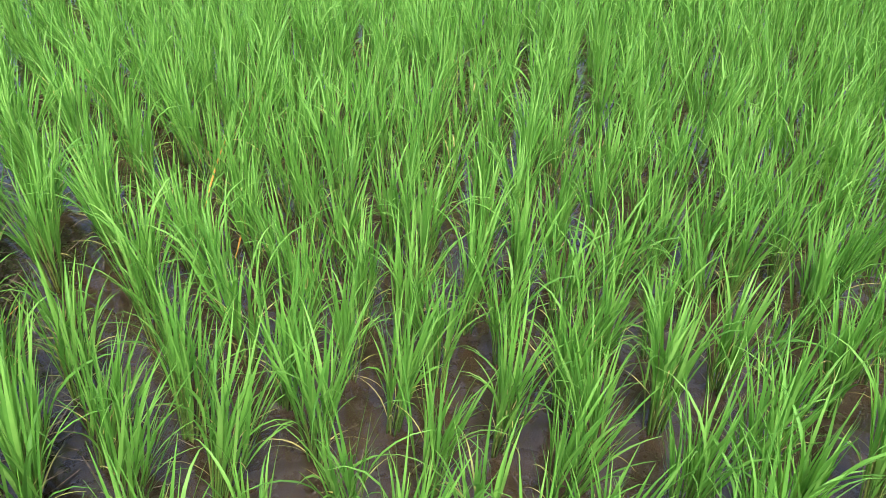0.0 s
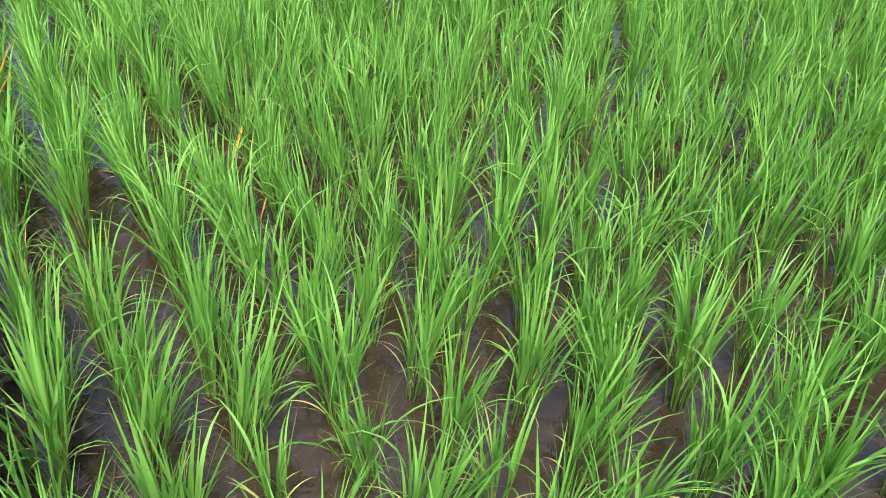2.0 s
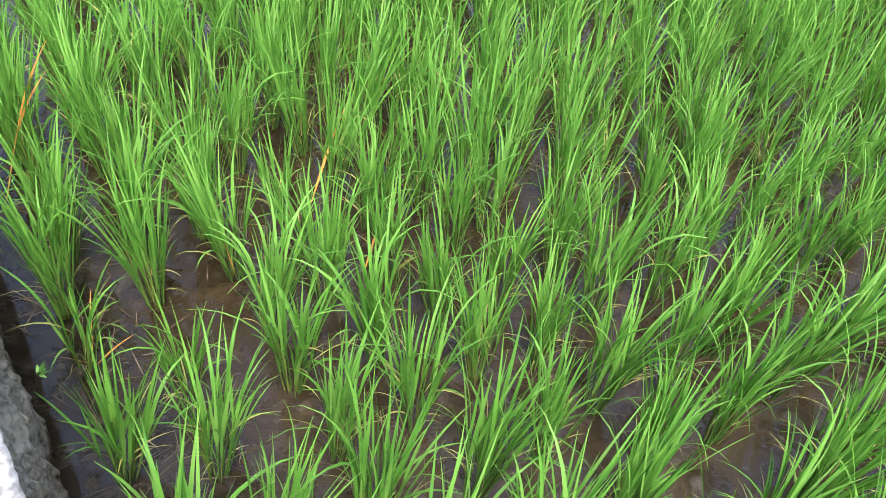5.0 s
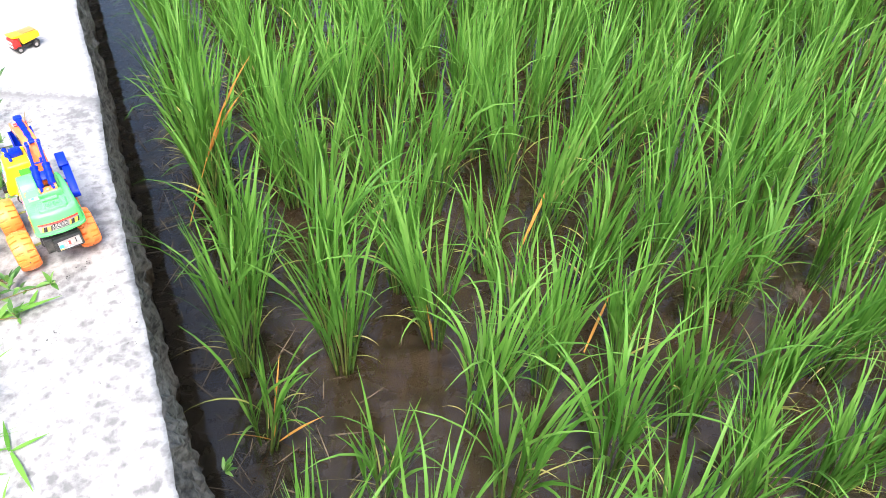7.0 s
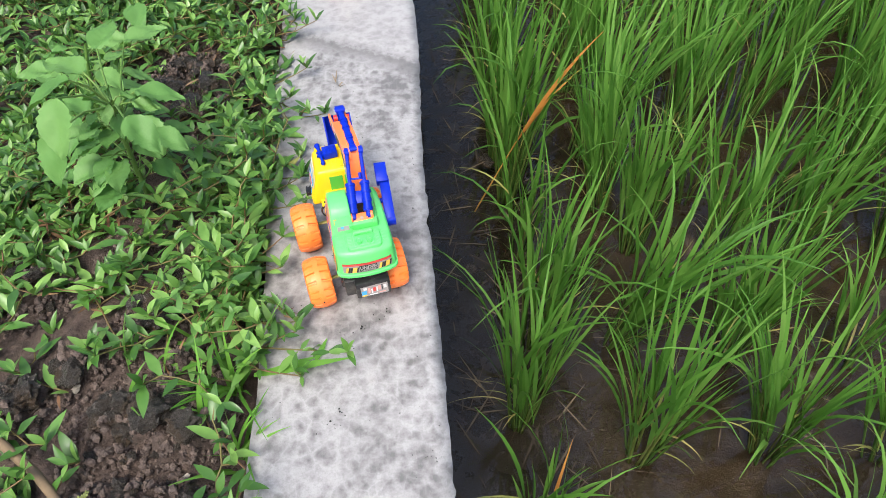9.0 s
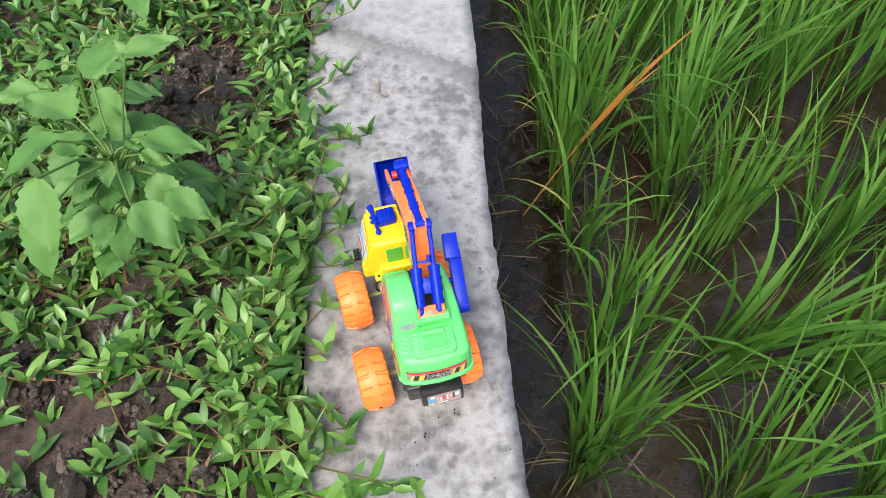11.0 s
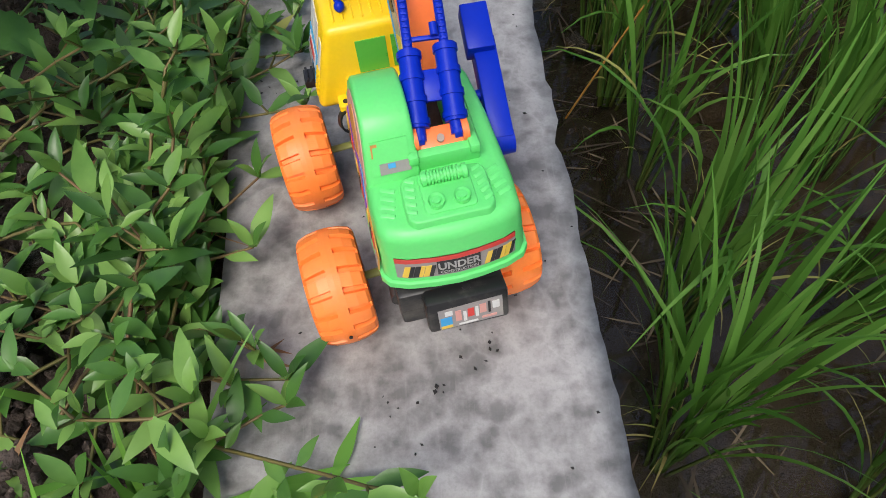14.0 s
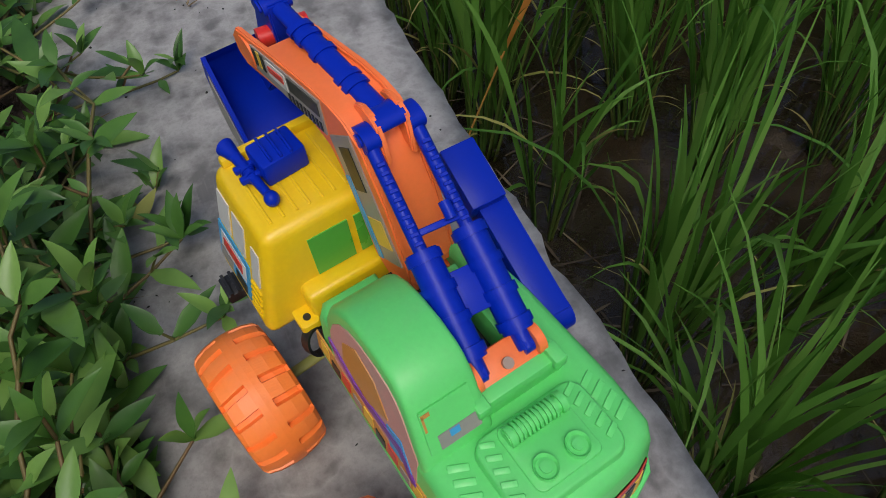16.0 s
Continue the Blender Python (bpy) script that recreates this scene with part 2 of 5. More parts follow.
S_PINK = plastic("worn_pink_paper", (0.6, 0.3, 0.26), 0.6, 0.5)
S_TAN = plastic("ochre_print", (0.55, 0.25, 0.05), 0.5, 0.3)
SCREW = plastic("dull_screw_metal", (0.3, 0.22, 0.18), 0.45, 0.3)


def water_mat():
    """A thin film of still, slightly cloudy water."""
    m, nt, b = nodes_of("paddy_water")
    out = nt.nodes["Material Output"]
    tr, gl, fr, ms = (nt.nodes.new("ShaderNodeBsdf" + k) if k[0] != "+" else nt.nodes.new("ShaderNode" + k[1:])
                      for k in ("Transparent", "Glossy", "+Fresnel", "+MixShader"))
    tr.inputs["Color"].default_value = (0.78, 0.73, 0.64, 1)
    gl.inputs["Roughness"].default_value = 0.015
    fr.inputs["IOR"].default_value = 1.5
    bm_ = nt.nodes.new("ShaderNodeBump")
    bm_.inputs["Strength"].default_value, bm_.inputs["Distance"].default_value = 0.12, 0.003
    link(nt, noise_node(nt, 20, 3, 0.5), bm_.inputs["Height"])
    link(nt, bm_.outputs[0], gl.inputs["Normal"])
    link(nt, fr.outputs[0], ms.inputs[0])
    link(nt, tr.outputs[0], ms.inputs[1])
    link(nt, gl.outputs[0], ms.inputs[2])
    link(nt, ms.outputs[0], out.inputs["Surface"])
    return m


WATER = water_mat()


# ---- mesh helpers ----
def part(name, bm, material, parent=None, label=""):
    """Links a bmesh as one mesh object, under a thing or under a part."""
    me = bpy.data.meshes.new(name)
    bm.to_mesh(me)
    bm.free()
    return part_mesh(name, me, material, parent, label)


def part_mesh(name, me, material, parent=None, label=""):
    me.materials.clear()
    for m in material if isinstance(material, (list, tuple)) else (material,):
        me.materials.append(m)
    ob = new(name, me)
    ob.parent = parent
    return tagged(ob, label)


def mesh(name, verts, faces, smooth=True):
    me = bpy.data.meshes.new(name)
    me.from_pydata([tuple(v) for v in verts], [], faces)
    if smooth:
        me.polygons.foreach_set("use_smooth", [True] * len(me.polygons))
    me.update()
    return me


def lattice(x, y, seed):
    """Smooth value noise in [0, 1] for arrays x, y."""
    xi, yi = np.floor(x).astype(np.int64), np.floor(y).astype(np.int64)
    fx, fy = x - xi, y - yi
    fx, fy = fx * fx * (3 - 2 * fx), fy * fy * (3 - 2 * fy)

    def h(a, b):
        n = (a * 374761393 + b * 668265263 + seed * 974634777) & 0xFFFFFFFF
        n = ((n ^ (n >> 13)) * 1274126177) & 0xFFFFFFFF
        return ((n ^ (n >> 16)) & 0xFFFF) / 65535.0

    return (h(xi, yi) * (1 - fx) + h(xi + 1, yi) * fx) * (1 - fy) + (h(xi, yi + 1) * (1 - fx) + h(xi + 1, yi + 1) * fx) * fy


def fbm(x, y, scale, seed, octaves=4):
    x, y = np.asarray(x, float), np.asarray(y, float)
    total, amp, norm = 0.0, 1.0, 0.0
    for k in range(octaves):
        total = total + amp * lattice(x * scale * 2**k, y * scale * 2**k, seed + 17 * k)
        norm += amp
        amp *= 0.5
    return total / norm - 0.5


def sheet(name, xs, ys, height, material):
    gx, gy = np.meshgrid(xs, ys)
    gz = height(gx, gy)
    n, w = len(ys), len(xs)
    verts = np.stack([gx, gy, gz], -1).reshape(-1, 3)
    faces = [(r * w + c, r * w + c + 1, (r + 1) * w + c + 1, (r + 1) * w + c) for r in range(n - 1) for c in range(w - 1)]
    return part_mesh(name, mesh(name, verts, faces), material)


def spread(lo, near_lo, near_hi, hi, step, far):
    """Coordinates that are close together from near_lo to near_hi and wide apart beyond."""
    left = near_lo - np.geomspace(step, near_lo - lo + step, far) + step
    right = near_hi + np.geomspace(step, hi - near_hi + step, far) - step
    return np.unique(np.round(np.concatenate([left, np.arange(near_lo, near_hi, step), right]), 5))


# ---- structure: paddy mud, water, garden soil, concrete ledge ----
WATER_Z = -0.53


def mud_height(x, y):
    ditch = np.clip((0.34 + 0.5 * fbm(x, y, 4, 23, 2) - x) / 0.12, 0, 1)
    trench = 0.045 * ditch + 0.25 * (x < -0.04)
    lumps = 0.014 * fbm(x, y, 6, 3, 3) + (0.016 - 0.009 * ditch) * fbm(x, y, 26, 9, 4) - 0.022 * np.clip(fbm(x, y, 42, 19, 2) - 0.14, 0, 1)
    return WATER_Z - 0.0045 + 0.8 * lumps - trench


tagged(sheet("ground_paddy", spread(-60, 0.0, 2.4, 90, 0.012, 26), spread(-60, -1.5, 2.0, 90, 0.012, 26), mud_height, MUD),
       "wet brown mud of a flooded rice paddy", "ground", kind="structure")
water = part_mesh("water", mesh("water", [(-0.05, -60, WATER_Z), (90, -60, WATER_Z), (90, 90, WATER_Z), (-0.05, 90, WATER_Z)], [(0, 1, 2, 3)], False), WATER)
tagged(water, "thin still paddy water over brown mud", "water", kind="structure")

BARE = ((-0.405, 0.535, 0.12, 0.08), (-0.398, 0.376, 0.135, 0.093), (-0.472, 1.265, 0.15, 0.165), (-0.652, 0.786, 0.054, 0.0465), (-0.61, 0.575, 0.06, 0.05),
        (-0.438, 0.694, 0.045, 0.0372), (-0.472, 0.212, 0.225, 0.1302), (-0.369, 1.649, 0.045, 0.0558), (-0.507, 0.85, 0.036, 0.0279), (-0.406, 0.8, 0.027, 0.0279), (-0.372, 0.622, 0.027, 0.02325), (-0.534, 0.642, 0.036, 0.0279))


def bare(x, y, wider=0.0):
    """How far a spot lies inside one of the patches of open soil: 1 at the middle, 0 outside."""
    x, y = np.asarray(x, float), np.asarray(y, float)
    out = np.zeros(np.broadcast(x, y).shape)
    for cx, cy, rx, ry in BARE:
        out = np.maximum(out, 1 - ((x - cx) / (rx + wider)) ** 2 - ((y - cy) / (ry + wider)) ** 2)
    return np.clip(out, 0, 1)


def soil_height(x, y):
    crumbs = 0.03 * np.abs(fbm(x, y, 26, 5, 4)) * 2 + 0.02 * fbm(x, y, 60, 8, 3)
    return -0.035 + 0.03 * fbm(x, y, 4, 2, 3) + crumbs * (0.6 + 2.3 * bare(x, y)) + 0.012 * bare(x, y) - 0.02 * np.clip((x + 0.335) / 0.06, 0, 1)


tagged(sheet("ground", spread(-60, -1.0, -0.262, -0.255, 0.0075, 24), spread(-60, 0.0, 2.0, 90, 0.0075, 28), soil_height, SOIL),
       "crumbly dark garden soil beside the ledge", "ground", kind="structure")


def ledge(name, y0, y1, top, seed, seam=0.0):
    """A poured concrete wall along y, with a wavering, chipped edge over the water and a rough side."""
    ys = np.arange(y0, y1 + 1e-6, 0.012 if y1 - y0 < 10 else 0.03)
    wob = 0.016 * fbm(ys, ys * 0 + seed, 2.2, 11, 2) + 0.0025 * fbm(ys, ys * 0, 17, seed + 4, 3) + 0.0055 * fbm(ys, ys * 0, 70, seed + 6, 2)
    chip = np.clip(fbm(ys, ys * 0, 9, seed + 21, 3) - 0.2, 0, 1) * 0.04
    left = -0.264 - 0.03 * np.clip((ys - 0.55) / 0.75, 0, 1) + 0.010 * fbm(ys, ys * 0 + 3, 5, seed + 2, 3)
    cols = []
    fr = np.linspace(0, 1, 14)
    for f in fr:
        x = left + (wob - chip - 0.004 - left) * f
        z = top + 0.002 * fbm(x, ys, 6, seed + 30, 3)
        if seam:
            line = seam - 0.55 * (x + 0.1) + 0.03 * fbm(x, ys, 14, 66, 2)
            z = z + 0.0035 / (1 + np.exp(-np.clip((ys - line) / 0.004, -40, 40)))
        cols.append((x, z - (0.0012 if f in (fr[0], fr[-1]) else 0)))
    depth = (0.006, 0.015, 0.027, 0.04, 0.055, 0.07, 0.085, 0.1, 0.12, 0.14, 0.165, 0.19, 0.22, 0.25, 0.29, 0.33, 0.37, 0.41, 0.46, 0.52, 0.62)
    for d in depth:
        out = 0.04 * fbm(ys, ys * 0 + d * 1.0, 9, seed + 50, 4) + 0.045 * fbm(ys, ys * 0 + d * 2.0, 30, seed + 60, 3) + 0.03 * fbm(ys, ys * 0 + d * 5.0, 75, seed + 63, 2)
        grow = min(1.0, d / 0.03)
        belly = 0.03 * np.exp(-((ys - 0.2) / 0.35) ** 2) * np.clip((d - 0.05) / 0.1, 0, 1)
        cols.append((wob - chip * (1 - grow) + (out + belly - 0.034) * grow, top - d + 0.0 * ys))
    cols.insert(0, (left - 0.002, top - 0.02 + 0.0 * ys))
    cols.insert(0, (left - 0.004, top - 0.62 + 0.0 * ys))
    w, n = len(cols), len(ys)
    verts = np.stack([np.stack([x, ys, z], -1) for x, z in cols], 1).reshape(-1, 3)
    faces = [(r * w + c, r * w + c + 1, (r + 1) * w + c + 1, (r + 1) * w + c) for r in range(n - 1) for c in range(w - 1)]
    faces += [tuple(range(w))[::-1], tuple((n - 1) * w + c for c in range(w))]
    me = mesh(name, verts, faces, False)
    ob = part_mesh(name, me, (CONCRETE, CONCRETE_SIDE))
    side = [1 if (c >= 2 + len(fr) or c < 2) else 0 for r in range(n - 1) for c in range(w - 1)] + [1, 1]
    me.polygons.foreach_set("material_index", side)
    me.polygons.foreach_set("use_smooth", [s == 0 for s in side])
    return ob


tagged(ledge("ledge_near", -3.2, 6.0, 0.0, 1, 1.355), "weathered pale grey concrete ledge with blotchy stains", "wall", kind="structure")
tagged(ledge("ledge_behind", -30.0, -3.2, 0.0, 70), "weathered pale grey concrete ledge", "wall", kind="structure")
tagged(ledge("ledge_beyond", 6.0, 40.0, 0.0035, 90), "weathered pale grey concrete ledge", "wall", kind="structure")


# ---- toy excavator truck on the ledge ----
def box(bm, size, at=(0, 0, 0), bevel=0.0, rot=None, seg=2, taper=(1.0, 1.0)):
    """A box with rounded edges; taper shrinks its top in x and y."""
    got = bmesh.ops.create_cube(bm, size=1.0)["verts"]
    for v in got:
        k = taper if v.co.z > 0 else (1, 1)
        v.co = Vector((v.co.x * size[0] * k[0], v.co.y * size[1] * k[1], v.co.z * size[2]))
    if bevel:
        edges = {e for v in got for e in v.link_edges}
        res = bmesh.ops.bevel(bm, geom=list(edges), offset=bevel, segments=seg, affect="EDGES", profile=0.5)
        got = list({v for f in res["faces"] for v in f.verts} | {v for v in got if v.is_valid})
    m = Matrix.Translation(at) @ (rot.to_4x4() if rot else Matrix())
    bmesh.ops.transform(bm, matrix=m, verts=got)
    return got


def rod(bm, a, b, r, r2=None, seg=14):
    """A capped round bar from a to b."""
    a, b = Vector(a), Vector(b)
    d = b - a
    m = Matrix.Translation((a + b) / 2) @ d.to_track_quat("Z", "Y").to_matrix().to_4x4()
    bmesh.ops.create_cone(bm, cap_ends=True, segments=seg, radius1=r, radius2=r if r2 is None else r2, depth=d.length, matrix=m)


def slab(bm, outline, z0, z1, bevel=0.0, axis="z", seg=2, top_scale=1.0, centre=(0, 0)):
    """A flat shape with this outline, z0 to z1 thick along an axis (x: the outline lies in y, z)."""
    def at(p, q, h, k):
        p, q = centre[0] + (p - centre[0]) * k, centre[1] + (q - centre[1]) * k
        return (p, q, h) if axis == "z" else (h, p, q)
    lo = [bm.verts.new(at(p, q, z0, 1.0)) for p, q in outline]
    hi = [bm.verts.new(at(p, q, z1, top_scale)) for p, q in outline]
    n = len(lo)
    faces = [bm.faces.new(lo[::-1]), bm.faces.new(hi)] + [bm.faces.new((lo[i], lo[(i + 1) % n], hi[(i + 1) % n], hi[i])) for i in range(n)]
    bmesh.ops.recalc_face_normals(bm, faces=faces)
    if bevel:
        edges = [e for e in faces[1].edges]
        bmesh.ops.bevel(bm, geom=edges, offset=bevel, segments=seg, affect="EDGES", profile=0.5)


def rounded(x0, x1, y0, y1, r, seg=5):
    """The outline of a rectangle with round corners, anticlockwise."""
    pts = []
    for cx, cy, a0 in ((x1 - r, y1 - r, 0), (x0 + r, y1 - r, 90), (x0 + r, y0 + r, 180), (x1 - r, y0 + r, 270)):
        for k in range(seg + 1):
            a = radians(a0 + 90 * k / seg)
            pts.append((cx + r * math.cos(a), cy + r * math.sin(a)))
    return pts


def smooth_part(name, bm, material, parent, label=""):
    for f in bm.faces:
        f.smooth = True
    for e in bm.edges:
        if len(e.link_faces) == 2 and e.calc_face_angle(0) > radians(38):
            e.smooth = False
    return part(name, bm, material, parent, label)


def decal(name, corners, material, parent, label="", lift=0.0004):
    """A thin printed sticker on four corners, a hair proud of the surface."""
    c = [Vector(p) for p in corners]
    n = (c[1] - c[0]).cross(c[3] - c[0]).normalized()
    bm = bmesh.new()
    lo, hi = [bm.verts.new(p - n * 0.0006) for p in c], [bm.verts.new(p + n * lift) for p in c]
    bm.faces.new(hi)
    bm.faces.new(lo[::-1])
    for i in range(4):
        bm.faces.new((lo[i], lo[(i + 1) % 4], hi[(i + 1) % 4], hi[i]))
    bmesh.ops.recalc_face_normals(bm, faces=bm.faces)
    return part(name, bm, material, parent, label)


def inside(corners, u0, u1, v0, v1):
    """Four corners of a field of a sticker: u along its first side, v along its height."""
    a, b, c, d = (Vector(p) for p in corners)
    def at(u, v):
        return (a.lerp(b, u)).lerp(d.lerp(c, u), v)
    return at(u0, v0), at(u1, v0), at(u1, v1), at(u0, v1)


def words(text, corners, u, v, height, material, parent, lift=0.0009, wall=None):
    """Raised lettering on a sticker, centred at u, v of it."""
    a, b, c, d = (Vector(p) for p in corners)
    across, up = (b - a).normalized(), (d - a).normalized()
    out = across.cross(up).normalized()
    up = out.cross(across)
    crv = bpy.data.curves.new("lettering", "FONT")
    crv.body, crv.size, crv.align_x, crv.align_y, crv.extrude = text, height, "CENTER", "CENTER", 0.0002
    crv.offset = height * 0.03
    tmp = bpy.data.objects.new("lettering", crv)
    scene.collection.objects.link(tmp)
    me = bpy.data.meshes.new_from_object(tmp.evaluated_get(bpy.context.evaluated_depsgraph_get()))
    bpy.data.objects.remove(tmp)
    at = inside(corners, u, u, v, v)[0] + out * lift
    m = Matrix((across, up, out)).transposed().to_4x4()
    me.transform(Matrix.Translation(at) @ m)
    if wall:
        for vert in me.vertices:
            vert.co.y = wall(vert.co.x, vert.co.z) - lift
    return part_mesh("lettering", me, material, parent)


def tyre_mesh(r, width, lugs=18):
    """A chunky toy tyre about the x axis: two rows of wide lugs, parted by slots, and a plain band between them."""
    stations = [(-0.5, 0.60, 0), (-0.5, 0.78, 0), (-0.485, 0.86, 0), (-0.44, 0.915, 1), (-0.435, 0.92, 1), (-0.28, 0.975, 1), (-0.10, 1.0, 1), (-0.095, 1.0, 0),
                (0.0, 1.004, 0), (0.095, 1.0, 0), (0.10, 1.0, 2), (0.28, 0.975, 2), (0.435, 0.92, 2), (0.44, 0.915, 2), (0.485, 0.86, 0), (0.5, 0.78, 0), (0.5, 0.60, 0)]
    cuts = (0.0, 0.0, 0.085, 0.085, 0.0, 0.0, 0.0, 0.0)
    edge = (0.0, 0.22, 0.28, 0.50, 0.56, 0.68, 0.8, 0.9)
    verts, faces, kinds = [], [], []
    n = lugs * 8
    for k in range(n):
        for u, q, row in stations:
            a = 2 * math.pi * (k // 8 + edge[k % 8] + (0.5 if u > 0 else 0.0) * 0 + (abs(u) * 0.35 if abs(u) < 0.45 else 0.157)) / lugs
            rr = r * (q - (cuts[k % 8] if row else 0.0))
            verts.append((u * width, rr * math.cos(a), rr * math.sin(a)))
    w = len(stations)
    for k in range(n):
        j = (k + 1) % n
        for c in range(w - 1):
            faces.append((k * w + c, j * w + c, j * w + c + 1, k * w + c + 1))
            kinds.append(1 if c in (7, 8) else 0)
    me = mesh("tyre", verts, faces, False)
    me.polygons.foreach_set("material_index", kinds)
    return me


toy = new("toy_excavator_truck")
tagged(toy, "multicoloured plastic toy excavator truck on the concrete ledge", "toy truck")

TYRE = tyre_mesh(0.0385, 0.038)
for wx, wy, turn in ((-0.0545, 0.010, 0), (0.0565, 0.018, 31), (-0.0605, 0.1245, 60), (0.0465, 0.1325, 11)):
    wheel = new("wheel")
    wheel.parent = toy
    wheel.matrix_basis = pose(wx, wy, 0.0384, turn, 0, 3.5)
    part_mesh("tyre", TYRE, (T_TYRE, T_TYRE_BAND), wheel, "ribbed orange plastic tyre")
    bm = bmesh.new()
    rod(bm, (-0.016, 0, 0), (0.016, 0, 0), 0.0225, seg=24)
    rod(bm, (-0.0185, 0, 0), (0.0185, 0, 0), 0.009, seg=16)
    for k in range(6):
        a = k * math.pi / 3
        box(bm, (0.034, 0.004, 0.012), (0, 0.0155 * math.cos(a), 0.0155 * math.sin(a)), 0.0008, Euler((a + math.pi / 2, 0, 0)).to_matrix())
    smooth_part("hub", bm, T_ORANGE, wheel, "orange spoked hub")
    bm = bmesh.new()
    rod(bm, (0, -0.0392, 0), (0, -0.0403, 0), 0.0012, seg=10)
    smooth_part("air_hole", bm, T_BLACK, wheel, "small dark moulding hole")
for ay in (0.0135, 0.1400):
    bm = bmesh.new()
    rod(bm, (-0.060, ay - 0.004, 0.0300), (0.050, ay + 0.004, 0.0300), 0.0035)
    smooth_part("axle", bm, T_AXLE, toy, "olive plastic axle")

bm = bmesh.new()
box(bm, (0.05, 0.245, 0.018), (-0.004, 0.085, 0.044), 0.003)
box(bm, (0.062, 0.05, 0.02), (-0.002, 0.175, 0.054), 0.003)
box(bm, (0.07, 0.06, 0.016), (0.010, 0.0, 0.055), 0.003)
box(bm, (0.022, 0.03, 0.02), (-0.02, 0.065, 0.045), 0.002)
smooth_part("chassis", bm, T_BLACK, toy, "black plastic chassis")
bm = bmesh.new()
TILT, BLOCK = Euler((radians(-12), 0, 0)).to_matrix(), Vector((0.018, -0.0385, 0.0535))
box(bm, (0.075, 0.022, 0.024), (0.008, -0.026, 0.054), 0.003)
box(bm, (0.060, 0.026, 0.025), BLOCK, 0.003, TILT)
rod(bm, (-0.028, -0.03, 0.056), (-0.028, -0.012, 0.056), 0.006)
bumper = smooth_part("rear_bumper", bm, T_BLACK, toy, "black rear bumper block")
bm = bmesh.new()
rod(bm, BLOCK + TILT @ Vector((0.002, -0.004, 0.0120)), BLOCK + TILT @ Vector((0.002, -0.004, 0.0128)), 0.003)
smooth_part("peg_hole", bm, S_BLACK, bumper)
PLATE = tuple(tuple(BLOCK + TILT @ Vector((u, -0.0132, w))) for u, w in ((-0.022, -0.010), (0.025, -0.009), (0.025, 0.008), (-0.022, 0.006)))
decal("bumper_sticker", PLATE, S_SILVER, bumper, "torn silver sticker with unreadable pink print")
for u0, u1, v0, v1, ink in ((0.26, 0.35, 0.3, 0.82, S_PINK), (0.38, 0.43, 0.22, 0.7, S_WHITE), (0.45, 0.55, 0.38, 0.78, S_RED), (0.57, 0.62, 0.3, 0.8, S_WHITE), (0.64, 0.74, 0.42, 0.85, S_PINK),
                            (0.77, 0.81, 0.35, 0.9, S_BLACK), (0.84, 0.95, 0.5, 0.85, S_WHITE), (0.3, 0.6, 0.06, 0.14, S_WHITE), (0.66, 0.9, 0.12, 0.22, S_PINK), (0.1, 0.22, 0.68, 0.9, S_WHITE)):
    decal("print_bar", inside(PLATE, u0, u1, v0, v1), ink, bumper, lift=0.0008)
decal("print_bar", inside(PLATE, 0.02, 0.2, 0.2, 0.6), S_CYAN, bumper, lift=0.0008)
decal("print_bar", inside(PLATE, 0.02, 0.2, 0.05, 0.2), S_YELLOW, bumper, lift=0.0008)
bm = bmesh.new()
bmesh.ops.create_cone(bm, cap_ends=False, segments=20, radius1=0.0085, radius2=0.0085, depth=0.006,
                      matrix=Matrix.Translation((-0.036, 0.121, 0.072)) @ Euler((radians(70), 0, radians(20))).to_matrix().to_4x4())
bmesh.ops.solidify(bm, geom=bm.faces[:], thickness=0.0016)
smooth_part("tow_ring", bm, T_BLACK, toy, "black plastic ring")
bm = bmesh.new()
box(bm, (0.03, 0.016, 0.006), (-0.052, 0.186, 0.064), 0.001)
for k in range(4):
    box(bm, (0.002, 0.016, 0.002), (-0.064 + 0.005 * k, 0.186, 0.0675))
smooth_part("side_step", bm, T_BLACK, toy, "black ribbed side step")

# green turning body: a flange, the deck with a slot for the boom, the pad with its moulded engine
body = new("turntable_body")
body.parent = toy
rear = [(-0.030, -0.030), (-0.018, -0.0345), (0.0, -0.037), (0.016, -0.038), (0.032, -0.037), (0.050, -0.0345), (0.062, -0.030)]
foot = rear + [(0.0665, -0.024), (0.068, 0.0), (0.066, 0.06), (0.062, 0.10), (0.058, 0.112), (0.044, 0.116), (0.044, 0.030), (0.004, 0.030), (0.004, 0.114),
               (-0.030, 0.114), (-0.035, 0.108), (-0.036, 0.0), (-0.0345, -0.024)]
bm = bmesh.new()
slab(bm, [(0.016 + (x - 0.016) * 1.045, 0.03 + (y - 0.03) * 1.03) for x, y in foot], 0.073, 0.0775, 0.0012)
smooth_part("flange", bm, T_GREEN, body)
deck_foot = [(x, y) for x, y in foot]
bm = bmesh.new()
slab(bm, deck_foot, 0.0775, 0.120, 0.008, seg=5, top_scale=0.945, centre=(0.016, 0.035))
smooth_part("deck", bm, T_GREEN, body, "mint green moulded plastic deck")
bm = bmesh.new()
box(bm, (0.042, 0.088, 0.02), (0.024, 0.072, 0.090), 0.001)
smooth_part("slot_floor", bm, T_BLACK, body)
bm = bmesh.new()
box(bm, (0.006, 0.05, 0.022), (0.036, 0.062, 0.112), 0.001)
smooth_part("slot_web", bm, T_GREEN, body)
bm = bmesh.new()
